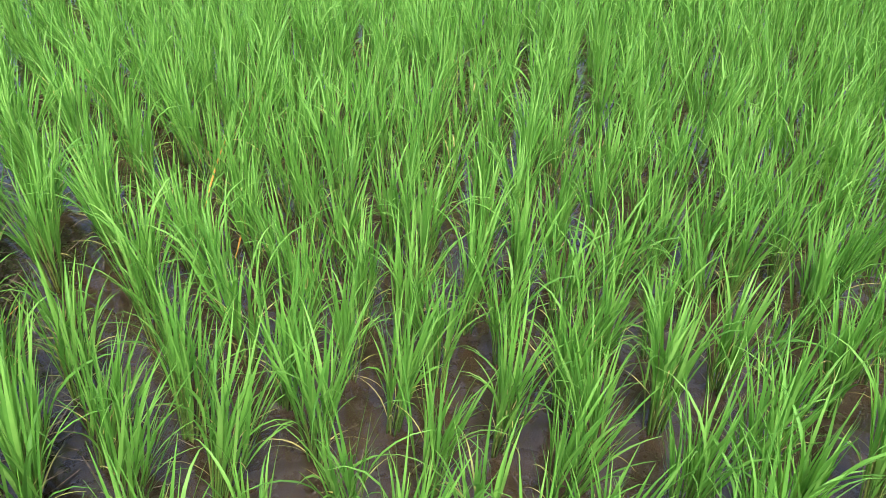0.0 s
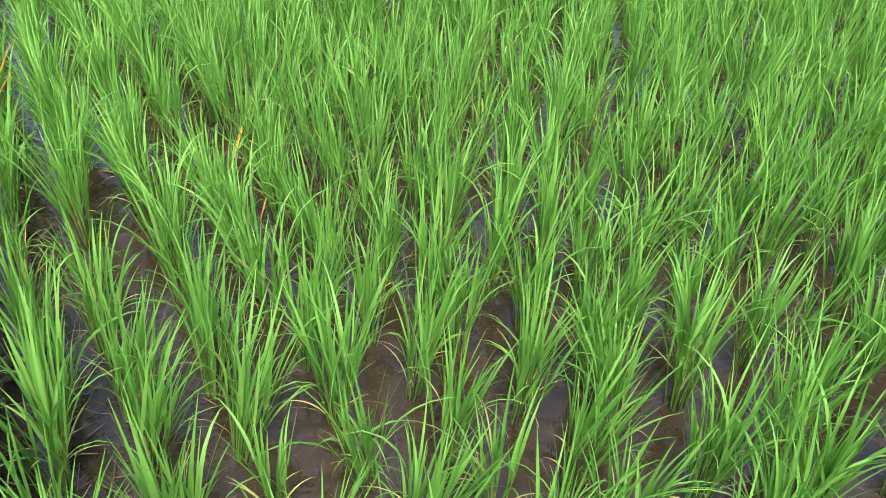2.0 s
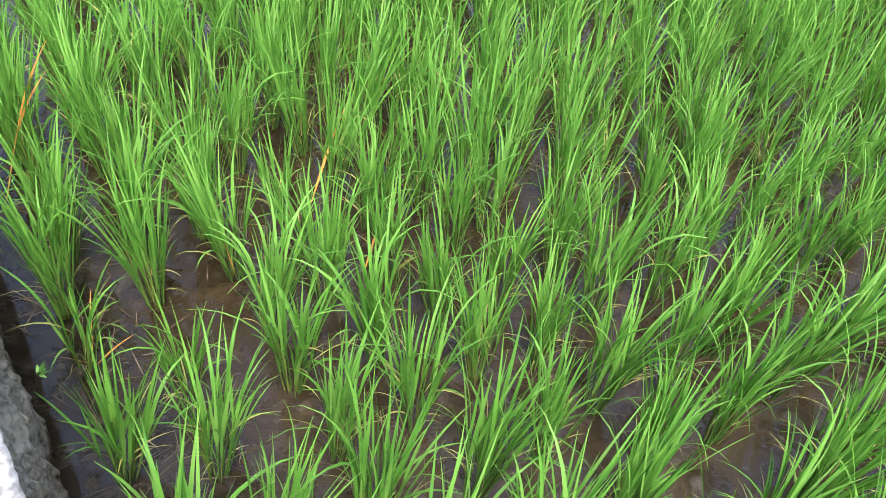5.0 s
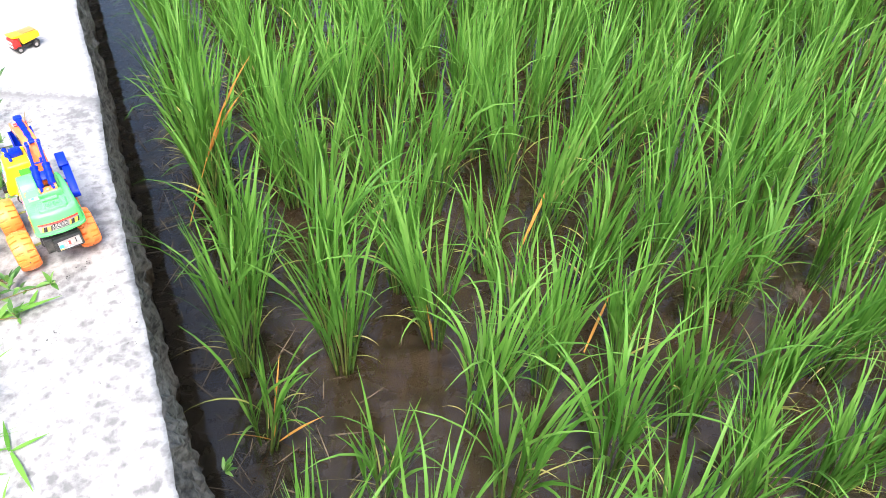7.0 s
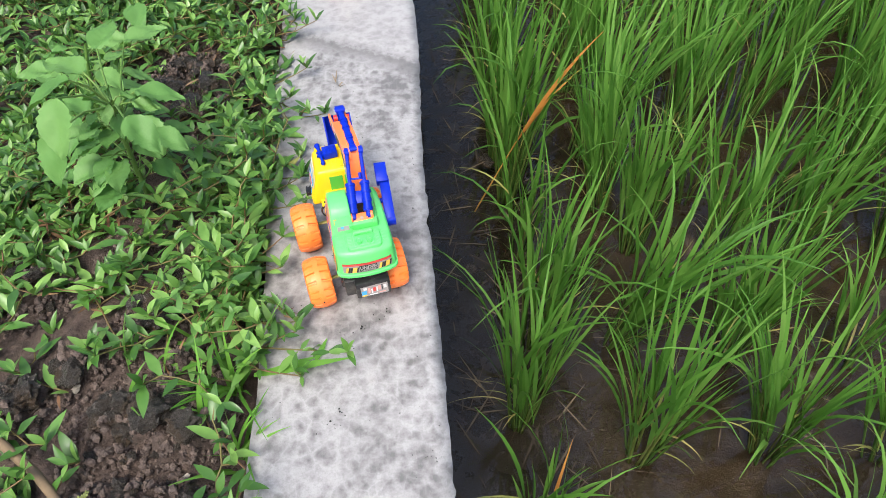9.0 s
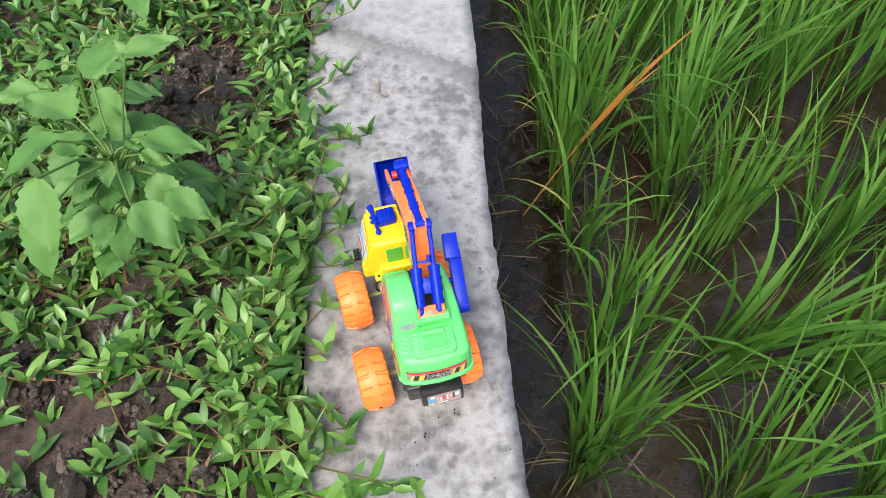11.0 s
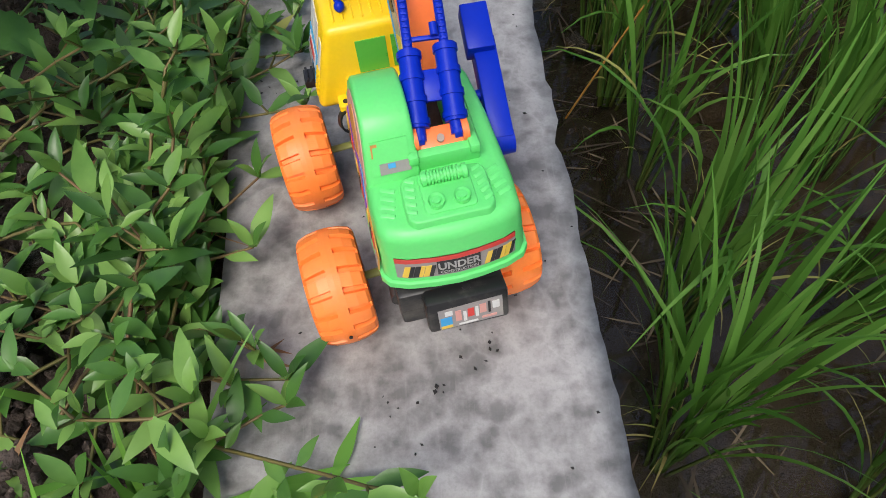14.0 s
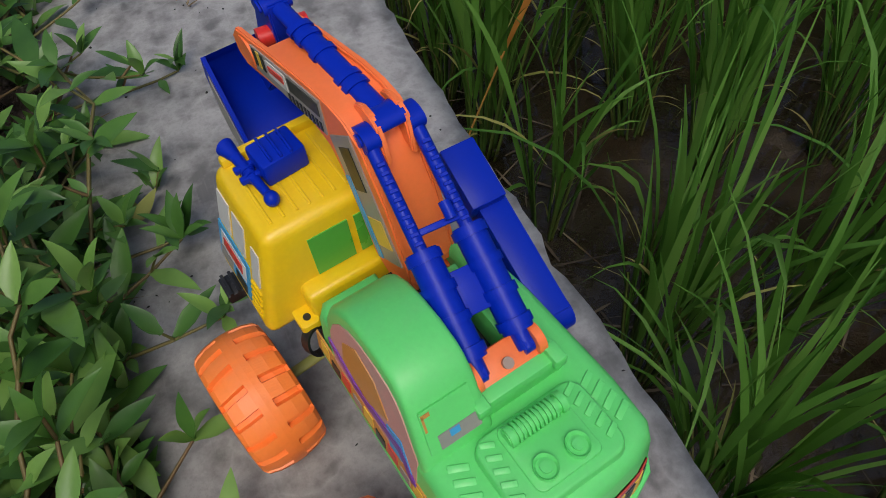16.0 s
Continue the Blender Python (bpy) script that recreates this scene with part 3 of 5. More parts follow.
slab(bm, rounded(-0.0125, 0.0485, -0.0275, 0.0105, 0.008), 0.116, 0.1250, 0.0013, seg=3, top_scale=0.95, centre=(0.018, -0.008))
smooth_part("raised_pad", bm, T_GREEN, body)
bm = bmesh.new()
slab(bm, rounded(0.001, 0.036, -0.0225, 0.0085, 0.004), 0.120, 0.1262, 0.0012)
smooth_part("engine_plate", bm, T_GREEN, body)
for k in range(10):
    bm = bmesh.new()
    rod(bm, (0.0075 + 0.0022 * k, 0.0022, 0.1285), (0.0088 + 0.0022 * k, 0.0022, 0.1285), 0.0046, seg=18)
    smooth_part("spring_coil", bm, T_GREEN, body)
bm = bmesh.new()
rod(bm, (0.003, 0.0022, 0.1285), (0.0345, 0.0022, 0.1285), 0.0034, seg=18)
rod(bm, (0.0035, 0.0022, 0.1285), (0.0065, 0.0022, 0.1285), 0.0046, seg=18)
rod(bm, (0.031, 0.0022, 0.1285), (0.034, 0.0022, 0.1285), 0.0046, seg=18)
smooth_part("spring_core", bm, T_GREEN, body)
for kx in (0.0095, 0.0266):
    bm = bmesh.new()
    rod(bm, (kx, -0.0155, 0.125), (kx, -0.0155, 0.1292), 0.0054, seg=24)
    rim = [f for f in bm.faces if f.normal.z > 0.9]
    bmesh.ops.inset_individual(bm, faces=rim, thickness=0.0011)
    bmesh.ops.translate(bm, verts=list({v for f in bm.faces if f.normal.z > 0.9 and len(f.verts) > 4 for v in f.verts}), vec=(0, 0, -0.0014))
    rod(bm, (kx, -0.0155, 0.125), (kx, -0.0155, 0.1290), 0.0026, seg=18)
    smooth_part("round_knob", bm, T_GREEN, body)
for side, x0, dx in ((-1, -0.0195, -0.0012), (1, 0.0520, 0.0012)):
    for k in range(4):
        bm = bmesh.new()
        box(bm, (0.0100, 0.0036, 0.0022), (x0 + dx * k, 0.006 - 0.0062 * k, 0.1194), 0.0006, Euler((radians(17), 0, radians(side * 24))).to_matrix())
        smooth_part("vent_louvre", bm, T_GREEN, body)
    for k in range(5):
        bm = bmesh.new()
        box(bm, (0.0072, 0.0027, 0.0022), ((-0.0045 if side < 0 else 0.0408) + dx * 0.6 * k, 0.0055 - 0.0058 * k, 0.1246), 0.0005, Euler((radians(17), 0, radians(side * 24))).to_matrix())
        smooth_part("vent_louvre", bm, T_GREEN, body)
# operator's cab on the left of the deck
def slant(bm):
    """The cab's left wall leans inward towards its roof."""
    for v in bm.verts:
        if v.co.x < -0.015:
            v.co.x += 0.0085 * max(0.0, v.co.z - 0.08) / 0.075


prof = [(0.010, 0.112), (0.013, 0.122), (0.026, 0.147), (0.031, 0.153), (0.037, 0.1565), (0.048, 0.158), (0.062, 0.157), (0.074, 0.153), (0.084, 0.146), (0.092, 0.136),
        (0.097, 0.124), (0.099, 0.108), (0.099, 0.08), (0.010, 0.08)]
bm = bmesh.new()
slab(bm, prof, -0.0365, 0.0055, 0.0, "x")
bmesh.ops.bevel(bm, geom=[e for e in bm.edges if all(abs(v.co.x - 0.0055) < 1e-5 for v in e.verts) or all(abs(v.co.x + 0.0365) < 1e-5 for v in e.verts)],
                offset=0.0032, segments=3, affect="EDGES", profile=0.5)
slant(bm)
op = smooth_part("operator_cab", bm, T_GREEN, body, "rounded mint green operator cab")
WIN = ((-0.028, 0.0137, 0.1249), (0.001, 0.0137, 0.1249), (0.001, 0.0245, 0.1456), (-0.026, 0.0245, 0.1456))
decal("window_recess", inside(WIN, 0.04, 0.96, 0.04, 0.98), T_GREEN, op, "recessed rear window", 0.0005)
decal("torn_sticker", inside(WIN, 0.22, 0.95, 0.05, 0.36), S_SILVER, op, "torn remains of a silver sticker", 0.0008)
decal("torn_scrap", inside(WIN, 0.42, 0.6, 0.2, 0.34), S_CYAN, op, lift=0.0011)
decal("torn_scrap", inside(WIN, 0.06, 0.1, 0.55, 0.9), S_TAN, op, lift=0.0008)
decal("torn_scrap", inside(WIN, 0.06, 0.22, 0.84, 0.92), S_TAN, op, lift=0.0008)
# printed panel on the left side of the cab, following its arch
bm = bmesh.new()
slab(bm, [(0.05 + (y - 0.05) * 0.88, 0.108 + (z - 0.108) * 0.88 - 0.002) for y, z in prof[1:-2]] + [(0.09, 0.082), (0.02, 0.082)], -0.0372, -0.0366, 0.0, "x")
slant(bm)
panel = smooth_part("cab_print", bm, S_PINK, op, "peeling printed sticker, pink and ochre")
bm = bmesh.new()
slab(bm, [(0.04, 0.118), (0.05, 0.136), (0.065, 0.140), (0.078, 0.128), (0.08, 0.112), (0.06, 0.104)], -0.0377, -0.0370, 0.0, "x")
slant(bm)
smooth_part("print_patch", bm, S_TAN, panel)
bm = bmesh.new()
slab(bm, [(0.022, 0.098), (0.03, 0.116), (0.042, 0.112), (0.04, 0.094)], -0.0377, -0.0370, 0.0, "x")
slant(bm)
smooth_part("print_patch", bm, S_CYAN, panel)
bm = bmesh.new()
slab(bm, [(0.018, 0.092), (0.03, 0.110), (0.07, 0.104), (0.094, 0.112), (0.094, 0.107), (0.07, 0.098), (0.032, 0.103), (0.022, 0.090)], -0.0380, -0.0372, 0.0, "x")
slant(bm)
smooth_part("print_patch", bm, S_PURPLE, panel)
SIDE = ((-0.0372, 0.112, 0.0795), (-0.0372, -0.022, 0.0795), (-0.0354, -0.022, 0.094), (-0.0354, 0.112, 0.094))
decal("side_strip", SIDE, S_TAN, body, "worn ochre sticker strip", 0.0004)
for k in range(12):
    mat_k = (S_YELLOW, S_BLACK, S_RED, S_SILVER)[k % 4]
    decal("strip_print", inside(SIDE, 0.04 + 0.08 * k, 0.10 + 0.08 * k, 0.12 if k % 2 else 0.3, 0.62 if k % 2 else 0.9), mat_k, body, lift=0.0009)
# rear sticker with hazard stripes and the words on its plate
REAR = ((-0.024, -0.0352, 0.0845), (0.056, -0.0352, 0.0845), (0.0545, -0.0335, 0.1065), (-0.0225, -0.0335, 0.1065))


def rear_wall(x, z):
    """How far back the bowed rear wall stands."""
    k = 1 - 0.055 * (z - 0.0775) / 0.0425
    y = float(np.interp(0.016 + (x - 0.016) / k, [p[0] for p in rear], [p[1] for p in rear]))
    return 0.035 + (y - 0.035) * k


def rear_at(u, v):
    """A place on the bowed rear wall: u from the left, v from the bottom."""
    x, z = -0.026 + 0.084 * u, 0.0815 + 0.0185 * v
    return (x, rear_wall(x, z), z)


def rear_field(name, u0, u1, v0, v1, material, parent, lift, skew=0.0, label=""):
    bm = bmesh.new()
    n = max(1, int((u1 - u0) * 12))
    rows = []
    for k in range(n + 1):
        u = u0 + (u1 - u0) * k / n
        rows.append([bm.verts.new(Vector(rear_at(u + skew * (v - v0) / max(1e-6, v1 - v0), v)) + Vector((0, -s, 0))) for v, s in ((v0, lift), (v1, lift), (v1, -0.001), (v0, -0.001))])
    for a, b in zip(rows, rows[1:]):
        for i in range(4):
            bm.faces.new((a[i], b[i], b[(i + 1) % 4], a[(i + 1) % 4]))
    bm.faces.new(rows[0][::-1])
    bm.faces.new(rows[-1])
    bmesh.ops.recalc_face_normals(bm, faces=bm.faces)
    return part(name, bm, material, parent, label)


sticker = rear_field("rear_sticker", 0.0, 1.0, 0.0, 0.98, S_SILVER, body, 0.0006, label="hazard-striped sticker with the words UNDER CONSTRUCTION")
rear_field("red_band", 0.0, 1.0, 0.78, 0.98, S_RED, sticker, 0.0010)
for k in range(11):
    if 0.30 < 0.05 + 0.085 * k < 0.66:
        continue
    rear_field("stripe", 0.04 + 0.085 * k, 0.085 + 0.085 * k, 0.06, 0.60, S_BLACK if k % 2 else S_YELLOW, sticker, 0.0010, 0.035)
    rear_field("stripe", 0.085 + 0.085 * k, 0.12 + 0.085 * k, 0.06, 0.60, S_YELLOW if k % 2 else S_BLACK, sticker, 0.0010, 0.035)
rear_field("word_plate", 0.33, 0.69, 0.10, 0.74, S_BLACK, sticker, 0.0011)
WORD = (rear_at(0.33, 0.1), rear_at(0.69, 0.1), rear_at(0.69, 0.74), rear_at(0.33, 0.74))
words("UNDER", WORD, 0.5, 0.62, 0.0088, S_WHITE, sticker, 0.0015, rear_wall)
words("CONSTRUCTION", WORD, 0.5, 0.17, 0.0034, S_WHITE, sticker, 0.0015, rear_wall)

# hinge block and the pair of lifting cylinders
bm = bmesh.new()
box(bm, (0.05, 0.012, 0.014), (0.023, 0.0225, 0.1245), 0.0015)
box(bm, (0.007, 0.010, 0.007), (0.002, 0.019, 0.131), 0.0012)
box(bm, (0.007, 0.010, 0.007), (0.044, 0.019, 0.131), 0.0012)
smooth_part("hinge_bracket", bm, T_GREEN, body)
bm = bmesh.new()
box(bm, (0.038, 0.016, 0.010), (0.023, 0.030, 0.129), 0.0018, Euler((radians(22), 0, 0)).to_matrix())
for hx in (0.0055, 0.0405):
    rod(bm, (hx - 0.0022, 0.029, 0.1345), (hx + 0.0022, 0.029, 0.1345), 0.0072, seg=20)
hinge = smooth_part("hinge_block", bm, T_ORANGE, toy, "orange hinge block")
bm = bmesh.new()
rod(bm, (0.023, 0.0262, 0.1338), (0.023, 0.0250, 0.1362), 0.0026, seg=14)
smooth_part("screw", bm, SCREW, hinge, "rusty cross-head screw")
KNOB_Y, KNOB_Z = 0.121, 0.190
for s, hx, kx in ((-1, 0.0095, 0.0205), (1, 0.0355, 0.0445)):
    a, b = Vector((hx, 0.029, 0.1345)), Vector((kx, KNOB_Y, KNOB_Z))
    u = (b - a).normalized()
    cyl = new("lifting_cylinder")
    cyl.parent = toy
    bm = bmesh.new()
    for f in (0.010, 0.024, 0.038, 0.052):
        rod(bm, a + u * (f - 0.002), a + u * (f + 0.002), 0.0086, seg=20)
        smooth_part("barrel_ring", bm, T_BLUE, cyl)
        bm = bmesh.new()
    rod(bm, a + u * 0.006, a + u * 0.055, 0.0075, seg=20)
    rod(bm, a - u * 0.002, a + u * 0.01, 0.0046)
    rod(bm, a + Vector((-0.0025, 0, 0)), a + Vector((0.0025, 0, 0)), 0.0045)
    smooth_part("barrel", bm, T_BLUE, cyl)
    bm = bmesh.new()
    rod(bm, a + u * 0.05, b, 0.0034, seg=10)
    q = u.to_track_quat("Z", "Y").to_matrix()
    for k in range(10):
        box(bm, (0.0042, 0.0075, 0.0018), a + u * (0.058 + 0.0040 * k), 0.0003, q, 1)
    smooth_part("toothed_rod", bm, T_BLUE, cyl)
    bm = bmesh.new()
    rod(bm, (kx - 0.0038, KNOB_Y, KNOB_Z), (kx + 0.0038, KNOB_Y, KNOB_Z), 0.0072, seg=22)
    rod(bm, (kx - 0.0048, KNOB_Y, KNOB_Z), (kx + 0.0048, KNOB_Y, KNOB_Z), 0.0035, seg=16)
    smooth_part("end_eye", bm, T_BLUE, cyl)
u = (Vector((0.0330, KNOB_Y, KNOB_Z)) - Vector((0.023, 0.029, 0.1345))).normalized()
q = u.to_track_quat("Z", "Y").to_matrix()
bm = bmesh.new()
box(bm, (0.026, 0.003, 0.020), Vector((0.023, 0.029, 0.1345)) + u * 0.031, 0.0006, q)
box(bm, (0.030, 0.003, 0.003), Vector((0.023, 0.029, 0.1345)) + u * 0.061, 0.0006, q)
rod(bm, Vector((0.029, 0.029, 0.139)) + u * 0.058, Vector((0.029, 0.029, 0.139)) + u * 0.066, 0.0028)
smooth_part("cylinder_web", bm, T_BLUE, toy, "blue web between the cylinders")

# boom: cranked hollow arm, two side plates with a top plate let in between
boom = new("boom")
boom.parent = toy
outer = [(0.098, 0.094), (0.116, 0.094), (0.128, 0.106), (0.141, 0.150), (0.152, 0.168), (0.172, 0.176), (0.238, 0.171), (0.246, 0.176), (0.247, 0.186), (0.240, 0.194),
         (0.225, 0.196), (0.205, 0.200), (0.160, 0.205), (0.142, 0.203), (0.130, 0.198), (0.119, 0.186), (0.108, 0.158), (0.098, 0.115)]
BX0, BX1 = 0.0145, 0.0455


def lean(bm):
    """The boom swings a little to the left of the truck's axis."""
    for v in bm.verts:
        if v.co.y > 0.124:
            v.co.y = 0.124 + (v.co.y - 0.124) * 0.82
        v.co.x -= 0.115 * (v.co.y - 0.124)


for x0, x1 in ((BX0, BX0 + 0.0034), (BX1 - 0.0034, BX1)):
    bm = bmesh.new()
    slab(bm, outer, x0, x1, 0.0, "x")
    bmesh.ops.bevel(bm, geom=[e for e in bm.edges if abs(e.verts[0].co.x - e.verts[1].co.x) < 1e-6], offset=0.0009, segments=2, affect="EDGES")
    lean(bm)
    smooth_part("side_plate", bm, T_ORANGE, boom)
top = [(0.098, 0.112), (0.108, 0.154), (0.120, 0.182), (0.131, 0.194), (0.143, 0.199), (0.160, 0.201), (0.205, 0.196), (0.212, 0.194)]
bm = bmesh.new()
for (y0, z0), (y1, z1) in zip(top, top[1:]):
    v = [bm.verts.new(p) for p in ((BX0 + 0.003, y0, z0), (BX1 - 0.003, y0, z0), (BX1 - 0.003, y1, z1), (BX0 + 0.003, y1, z1))]
    bm.faces.new(v)
bmesh.ops.remove_doubles(bm, verts=bm.verts, dist=1e-5)
bmesh.ops.solidify(bm, geom=bm.faces[:], thickness=0.003)
lean(bm)
smooth_part("top_plate", bm, T_ORANGE, boom)
bm = bmesh.new()
box(bm, (0.029, 0.02, 0.016), (0.030, 0.108, 0.098), 0.002)
smooth_part("boom_foot", bm, T_ORANGE, boom)
bm = bmesh.new()
rod(bm, (0.018, 0.112, 0.140), (0.042, 0.112, 0.140), 0.004)
smooth_part("cross_pin", bm, T_ORANGE, boom)
for lx in (0.0255, 0.0398):
    bm = bmesh.new()
    slab(bm, [(0.112, 0.176), (0.136, 0.186), (0.136, 0.199), (0.130, 0.2045), (0.122, 0.2045), (0.116, 0.199)], lx - 0.0017, lx + 0.0017, 0.0, "x")
    bmesh.ops.bevel(bm, geom=bm.edges[:], offset=0.0008, segments=2, affect="EDGES")
    smooth_part("lug", bm, T_ORANGE, boom)
bm = bmesh.new()
rod(bm, (BX0 - 0.0110, 0.2117, 0.183), (BX0 - 0.0085, 0.2117, 0.183), 0.0085, seg=20)
smooth_part("pivot_boss", bm, T_ORANGE, boom)
# sticker along the left plate
def on_plate(y, z):
    """A place on the outer face of the left plate."""
    y = 0.124 + (y - 0.124) * (0.82 if y > 0.124 else 1.0)
    return (BX0 - 0.0003 - 0.115 * (y - 0.124), y, z)


STR = (on_plate(0.222, 0.177), on_plate(0.150, 0.176), on_plate(0.150, 0.2005), on_plate(0.222, 0.193))
strip = decal("boom_sticker", STR, S_SILVER, boom, "silver sticker with hazard bars and a plain oval emblem", 0.0005)
for k in range(9):
    decal("hazard_bar", inside(STR, 0.50 + 0.055 * k, 0.525 + 0.055 * k, 0.04, 0.26), S_BLACK, strip, lift=0.001)
for k in range(3):
    decal("hazard_bar", inside(STR, 0.03 + 0.06 * k, 0.07 + 0.06 * k, 0.3, 0.9), S_BLACK if k % 2 == 0 else S_YELLOW, strip, lift=0.001)
decal("emblem", inside(STR, 0.24, 0.52, 0.3, 0.86), S_WHITE, strip, "plain white oval emblem edged with red", 0.001)
decal("emblem_bar", inside(STR, 0.27, 0.49, 0.5, 0.68), S_RED, strip, lift=0.0015)
decal("grey_print", inside(STR, 0.56, 0.97, 0.42, 0.86), T_BLACK, strip, lift=0.001)
STR2 = (on_plate(0.147, 0.178), on_plate(0.122, 0.108), on_plate(0.102, 0.118), on_plate(0.126, 0.190))
strip2 = decal("boom_sticker", STR2, S_SILVER, boom, "silver and blue sticker with a yellow diamond", 0.0005)
decal("blue_edge", inside(STR2, 0.3, 1.0, 0.0, 0.2), S_CYAN, strip2, lift=0.001)
decal("yellow_diamond", inside(STR2, 0.62, 0.86, 0.3, 0.9), S_YELLOW, strip2, lift=0.001)
decal("dark_gear", inside(STR2, 0.08, 0.4, 0.3, 0.8), T_BLACK, strip2, lift=0.001)

# upper cylinder along the boom, the stick's joint and the bucket
a, b = Vector((0.0326, KNOB_Y + 0.002, KNOB_Z + 0.006)), Vector((0.0255, 0.214, 0.210))
u = (b - a).normalized()
arm = new("stick_cylinder")
arm.parent = toy
for f in (0.022, 0.028, 0.048, 0.060, 0.067):
    bm = bmesh.new()
    rod(bm, a + u * (f - 0.002), a + u * (f + 0.002), 0.0070, seg=20)
    smooth_part("barrel_ring", bm, T_BLUE, arm)
bm = bmesh.new()
rod(bm, a + u * 0.020, a + u * 0.068, 0.0058, seg=20)
smooth_part("barrel", bm, T_BLUE, arm)
bm = bmesh.new()
rod(bm, a + u * 0.004, a + u * 0.024, 0.0054)
rod(bm, a + Vector((-0.0075, 0, 0)), a + Vector((0.0075, 0, 0)), 0.0072, seg=20)
smooth_part("rear_eye", bm, T_BLUE, arm)
bm = bmesh.new()
rod(bm, a + u * 0.066, b, 0.0048)
rod(bm, b + Vector((-0.008, 0, 0)), b + Vector((0.008, 0, 0)), 0.0078, seg=20)
rod(bm, b + Vector((-0.0092, 0, 0)), b + Vector((0.0092, 0, 0)), 0.0048, seg=16)
smooth_part("front_eye", bm, T_BLUE, arm)
bm = bmesh.new()
stick_prof = [(0.236, 0.214), (0.247, 0.218), (0.253, 0.212), (0.262, 0.180), (0.300, 0.128), (0.286, 0.118), (0.246, 0.160), (0.234, 0.186)]
slab(bm, [(y - 0.030, z) for y, z in stick_prof], 0.019, 0.032, 0.0, "x")
bmesh.ops.bevel(bm, geom=bm.edges[:], offset=0.001, segments=2, affect="EDGES")
smooth_part("stick", bm, T_BLUE, toy, "blue plastic stick arm")
bm = bmesh.new()
rod(bm, (0.012, 0.213, 0.186), (0.040, 0.210, 0.186), 0.0052)
smooth_part("pivot_pin", bm, T_RED, toy, "red pivot pin")
bm = bmesh.new()
scoop = [(0.286, 0.136), (0.294, 0.118), (0.294, 0.095), (0.285, 0.075), (0.267, 0.063), (0.247, 0.060), (0.236, 0.068)]
inner = [(0.282, 0.134), (0.289, 0.116), (0.289, 0.097), (0.281, 0.080), (0.266, 0.068), (0.248, 0.065), (0.239, 0.071)]
for (y0, z0), (y1, z1), (p0, q0), (p1, q1) in zip(scoop, scoop[1:], inner, inner[1:]):
    o = [bm.verts.new((x, y, z)) for x in (-0.008, 0.046) for y, z in ((y0, z0), (y1, z1))]
    i = [bm.verts.new((x, y, z)) for x in (-0.005, 0.043) for y, z in ((p0, q0), (p1, q1))]
    bm.faces.new((o[0], o[2], o[3], o[1]))
    bm.faces.new((i[0], i[1], i[3], i[2]))
bmesh.ops.remove_doubles(bm, verts=bm.verts, dist=1e-5)
for x0, x1 in ((-0.008, -0.005), (0.043, 0.046)):
    slab(bm, scoop, x0, x1, 0.0, "x")
bucket = smooth_part("bucket", bm, T_BLUE, toy, "blue plastic scoop bucket")
bm = bmesh.new()
slab(bm, [(0.272 + (y - 0.272) * 0.75, 0.092 + (z - 0.092) * 0.75) for y, z in scoop], -0.0088, -0.0082, 0.0, "x")
smooth_part("bucket_sticker", bm, S_SILVER, bucket, "scratched silver sticker")

# yellow driving cab
cab = new("driving_cab")
cab.parent = toy
CX0, CX1, CY0, CY1, CZ0, CZ1 = -0.058, 0.030, 0.135, 0.200, 0.073, 0.141
bm = bmesh.new()
box(bm, (CX1 - CX0, CY1 - CY0, CZ1 - CZ0), ((CX0 + CX1) / 2, (CY0 + CY1) / 2, (CZ0 + CZ1) / 2), 0.006, seg=4, taper=(0.80, 0.93))
for v in bm.verts:
    v.co.x += 0.010 * (v.co.z - CZ0) / (CZ1 - CZ0)
box(bm, (0.058, 0.014, 0.026), (-0.002, 0.132, 0.087), 0.0035, seg=3)
smooth_part("shell", bm, T_YELLOW, cab, "rounded yellow plastic shell")
for k in range(8):
    bm = bmesh.new()
    box(bm, (0.0016, 0.044, 0.0016), (-0.030 + 0.0075 * k, 0.167, 0.1412), 0.0006)
    smooth_part("roof_rib", bm, T_YELLOW, cab)
bm = bmesh.new()
box(bm, (0.058, 0.006, 0.007), (-0.006, 0.194, 0.1425), 0.002)
smooth_part("roof_rail", bm, T_YELLOW, cab)
bm = bmesh.new()
slab(bm, rounded(-0.041, -0.029, 0.122, 0.137, 0.003), 0.078, 0.084, 0.001)
tab = smooth_part("lug_tab", bm, T_YELLOW, cab)
bm = bmesh.new()
rod(bm, (-0.035, 0.128, 0.0838), (-0.035, 0.128, 0.0843), 0.0023)
smooth_part("screw_hole", bm, T_BLACK, tab)


def rear_pane(x0, x1, z0, z1):
    t = lambda z: CY0 + 0.0024 * (z - CZ0) / (CZ1 - CZ0)
    return ((x0, t(z0) - 0.0002, z0), (x1, t(z0) - 0.0002, z0), (x1, t(z1) - 0.0002, z1), (x0, t(z1) - 0.0002, z1))


decal("rear_window", rear_pane(-0.018, 0.006, 0.101, 0.128), T_GREEN_DK, cab, "dark green moulded window", 0.0006)
decal("rear_window", rear_pane(0.010, 0.027, 0.101, 0.128), T_GREEN_DK, cab, "dark green moulded window", 0.0006)


def left_pane(y0, y1, z0, z1):
    t = lambda z: CX0 + 0.0188 * (z - CZ0) / (CZ1 - CZ0)
    return ((t(z0) - 0.0002, y1, z0), (t(z0) - 0.0002, y0, z0), (t(z1) - 0.0002, y0, z1), (t(z1) - 0.0002, y1, z1))


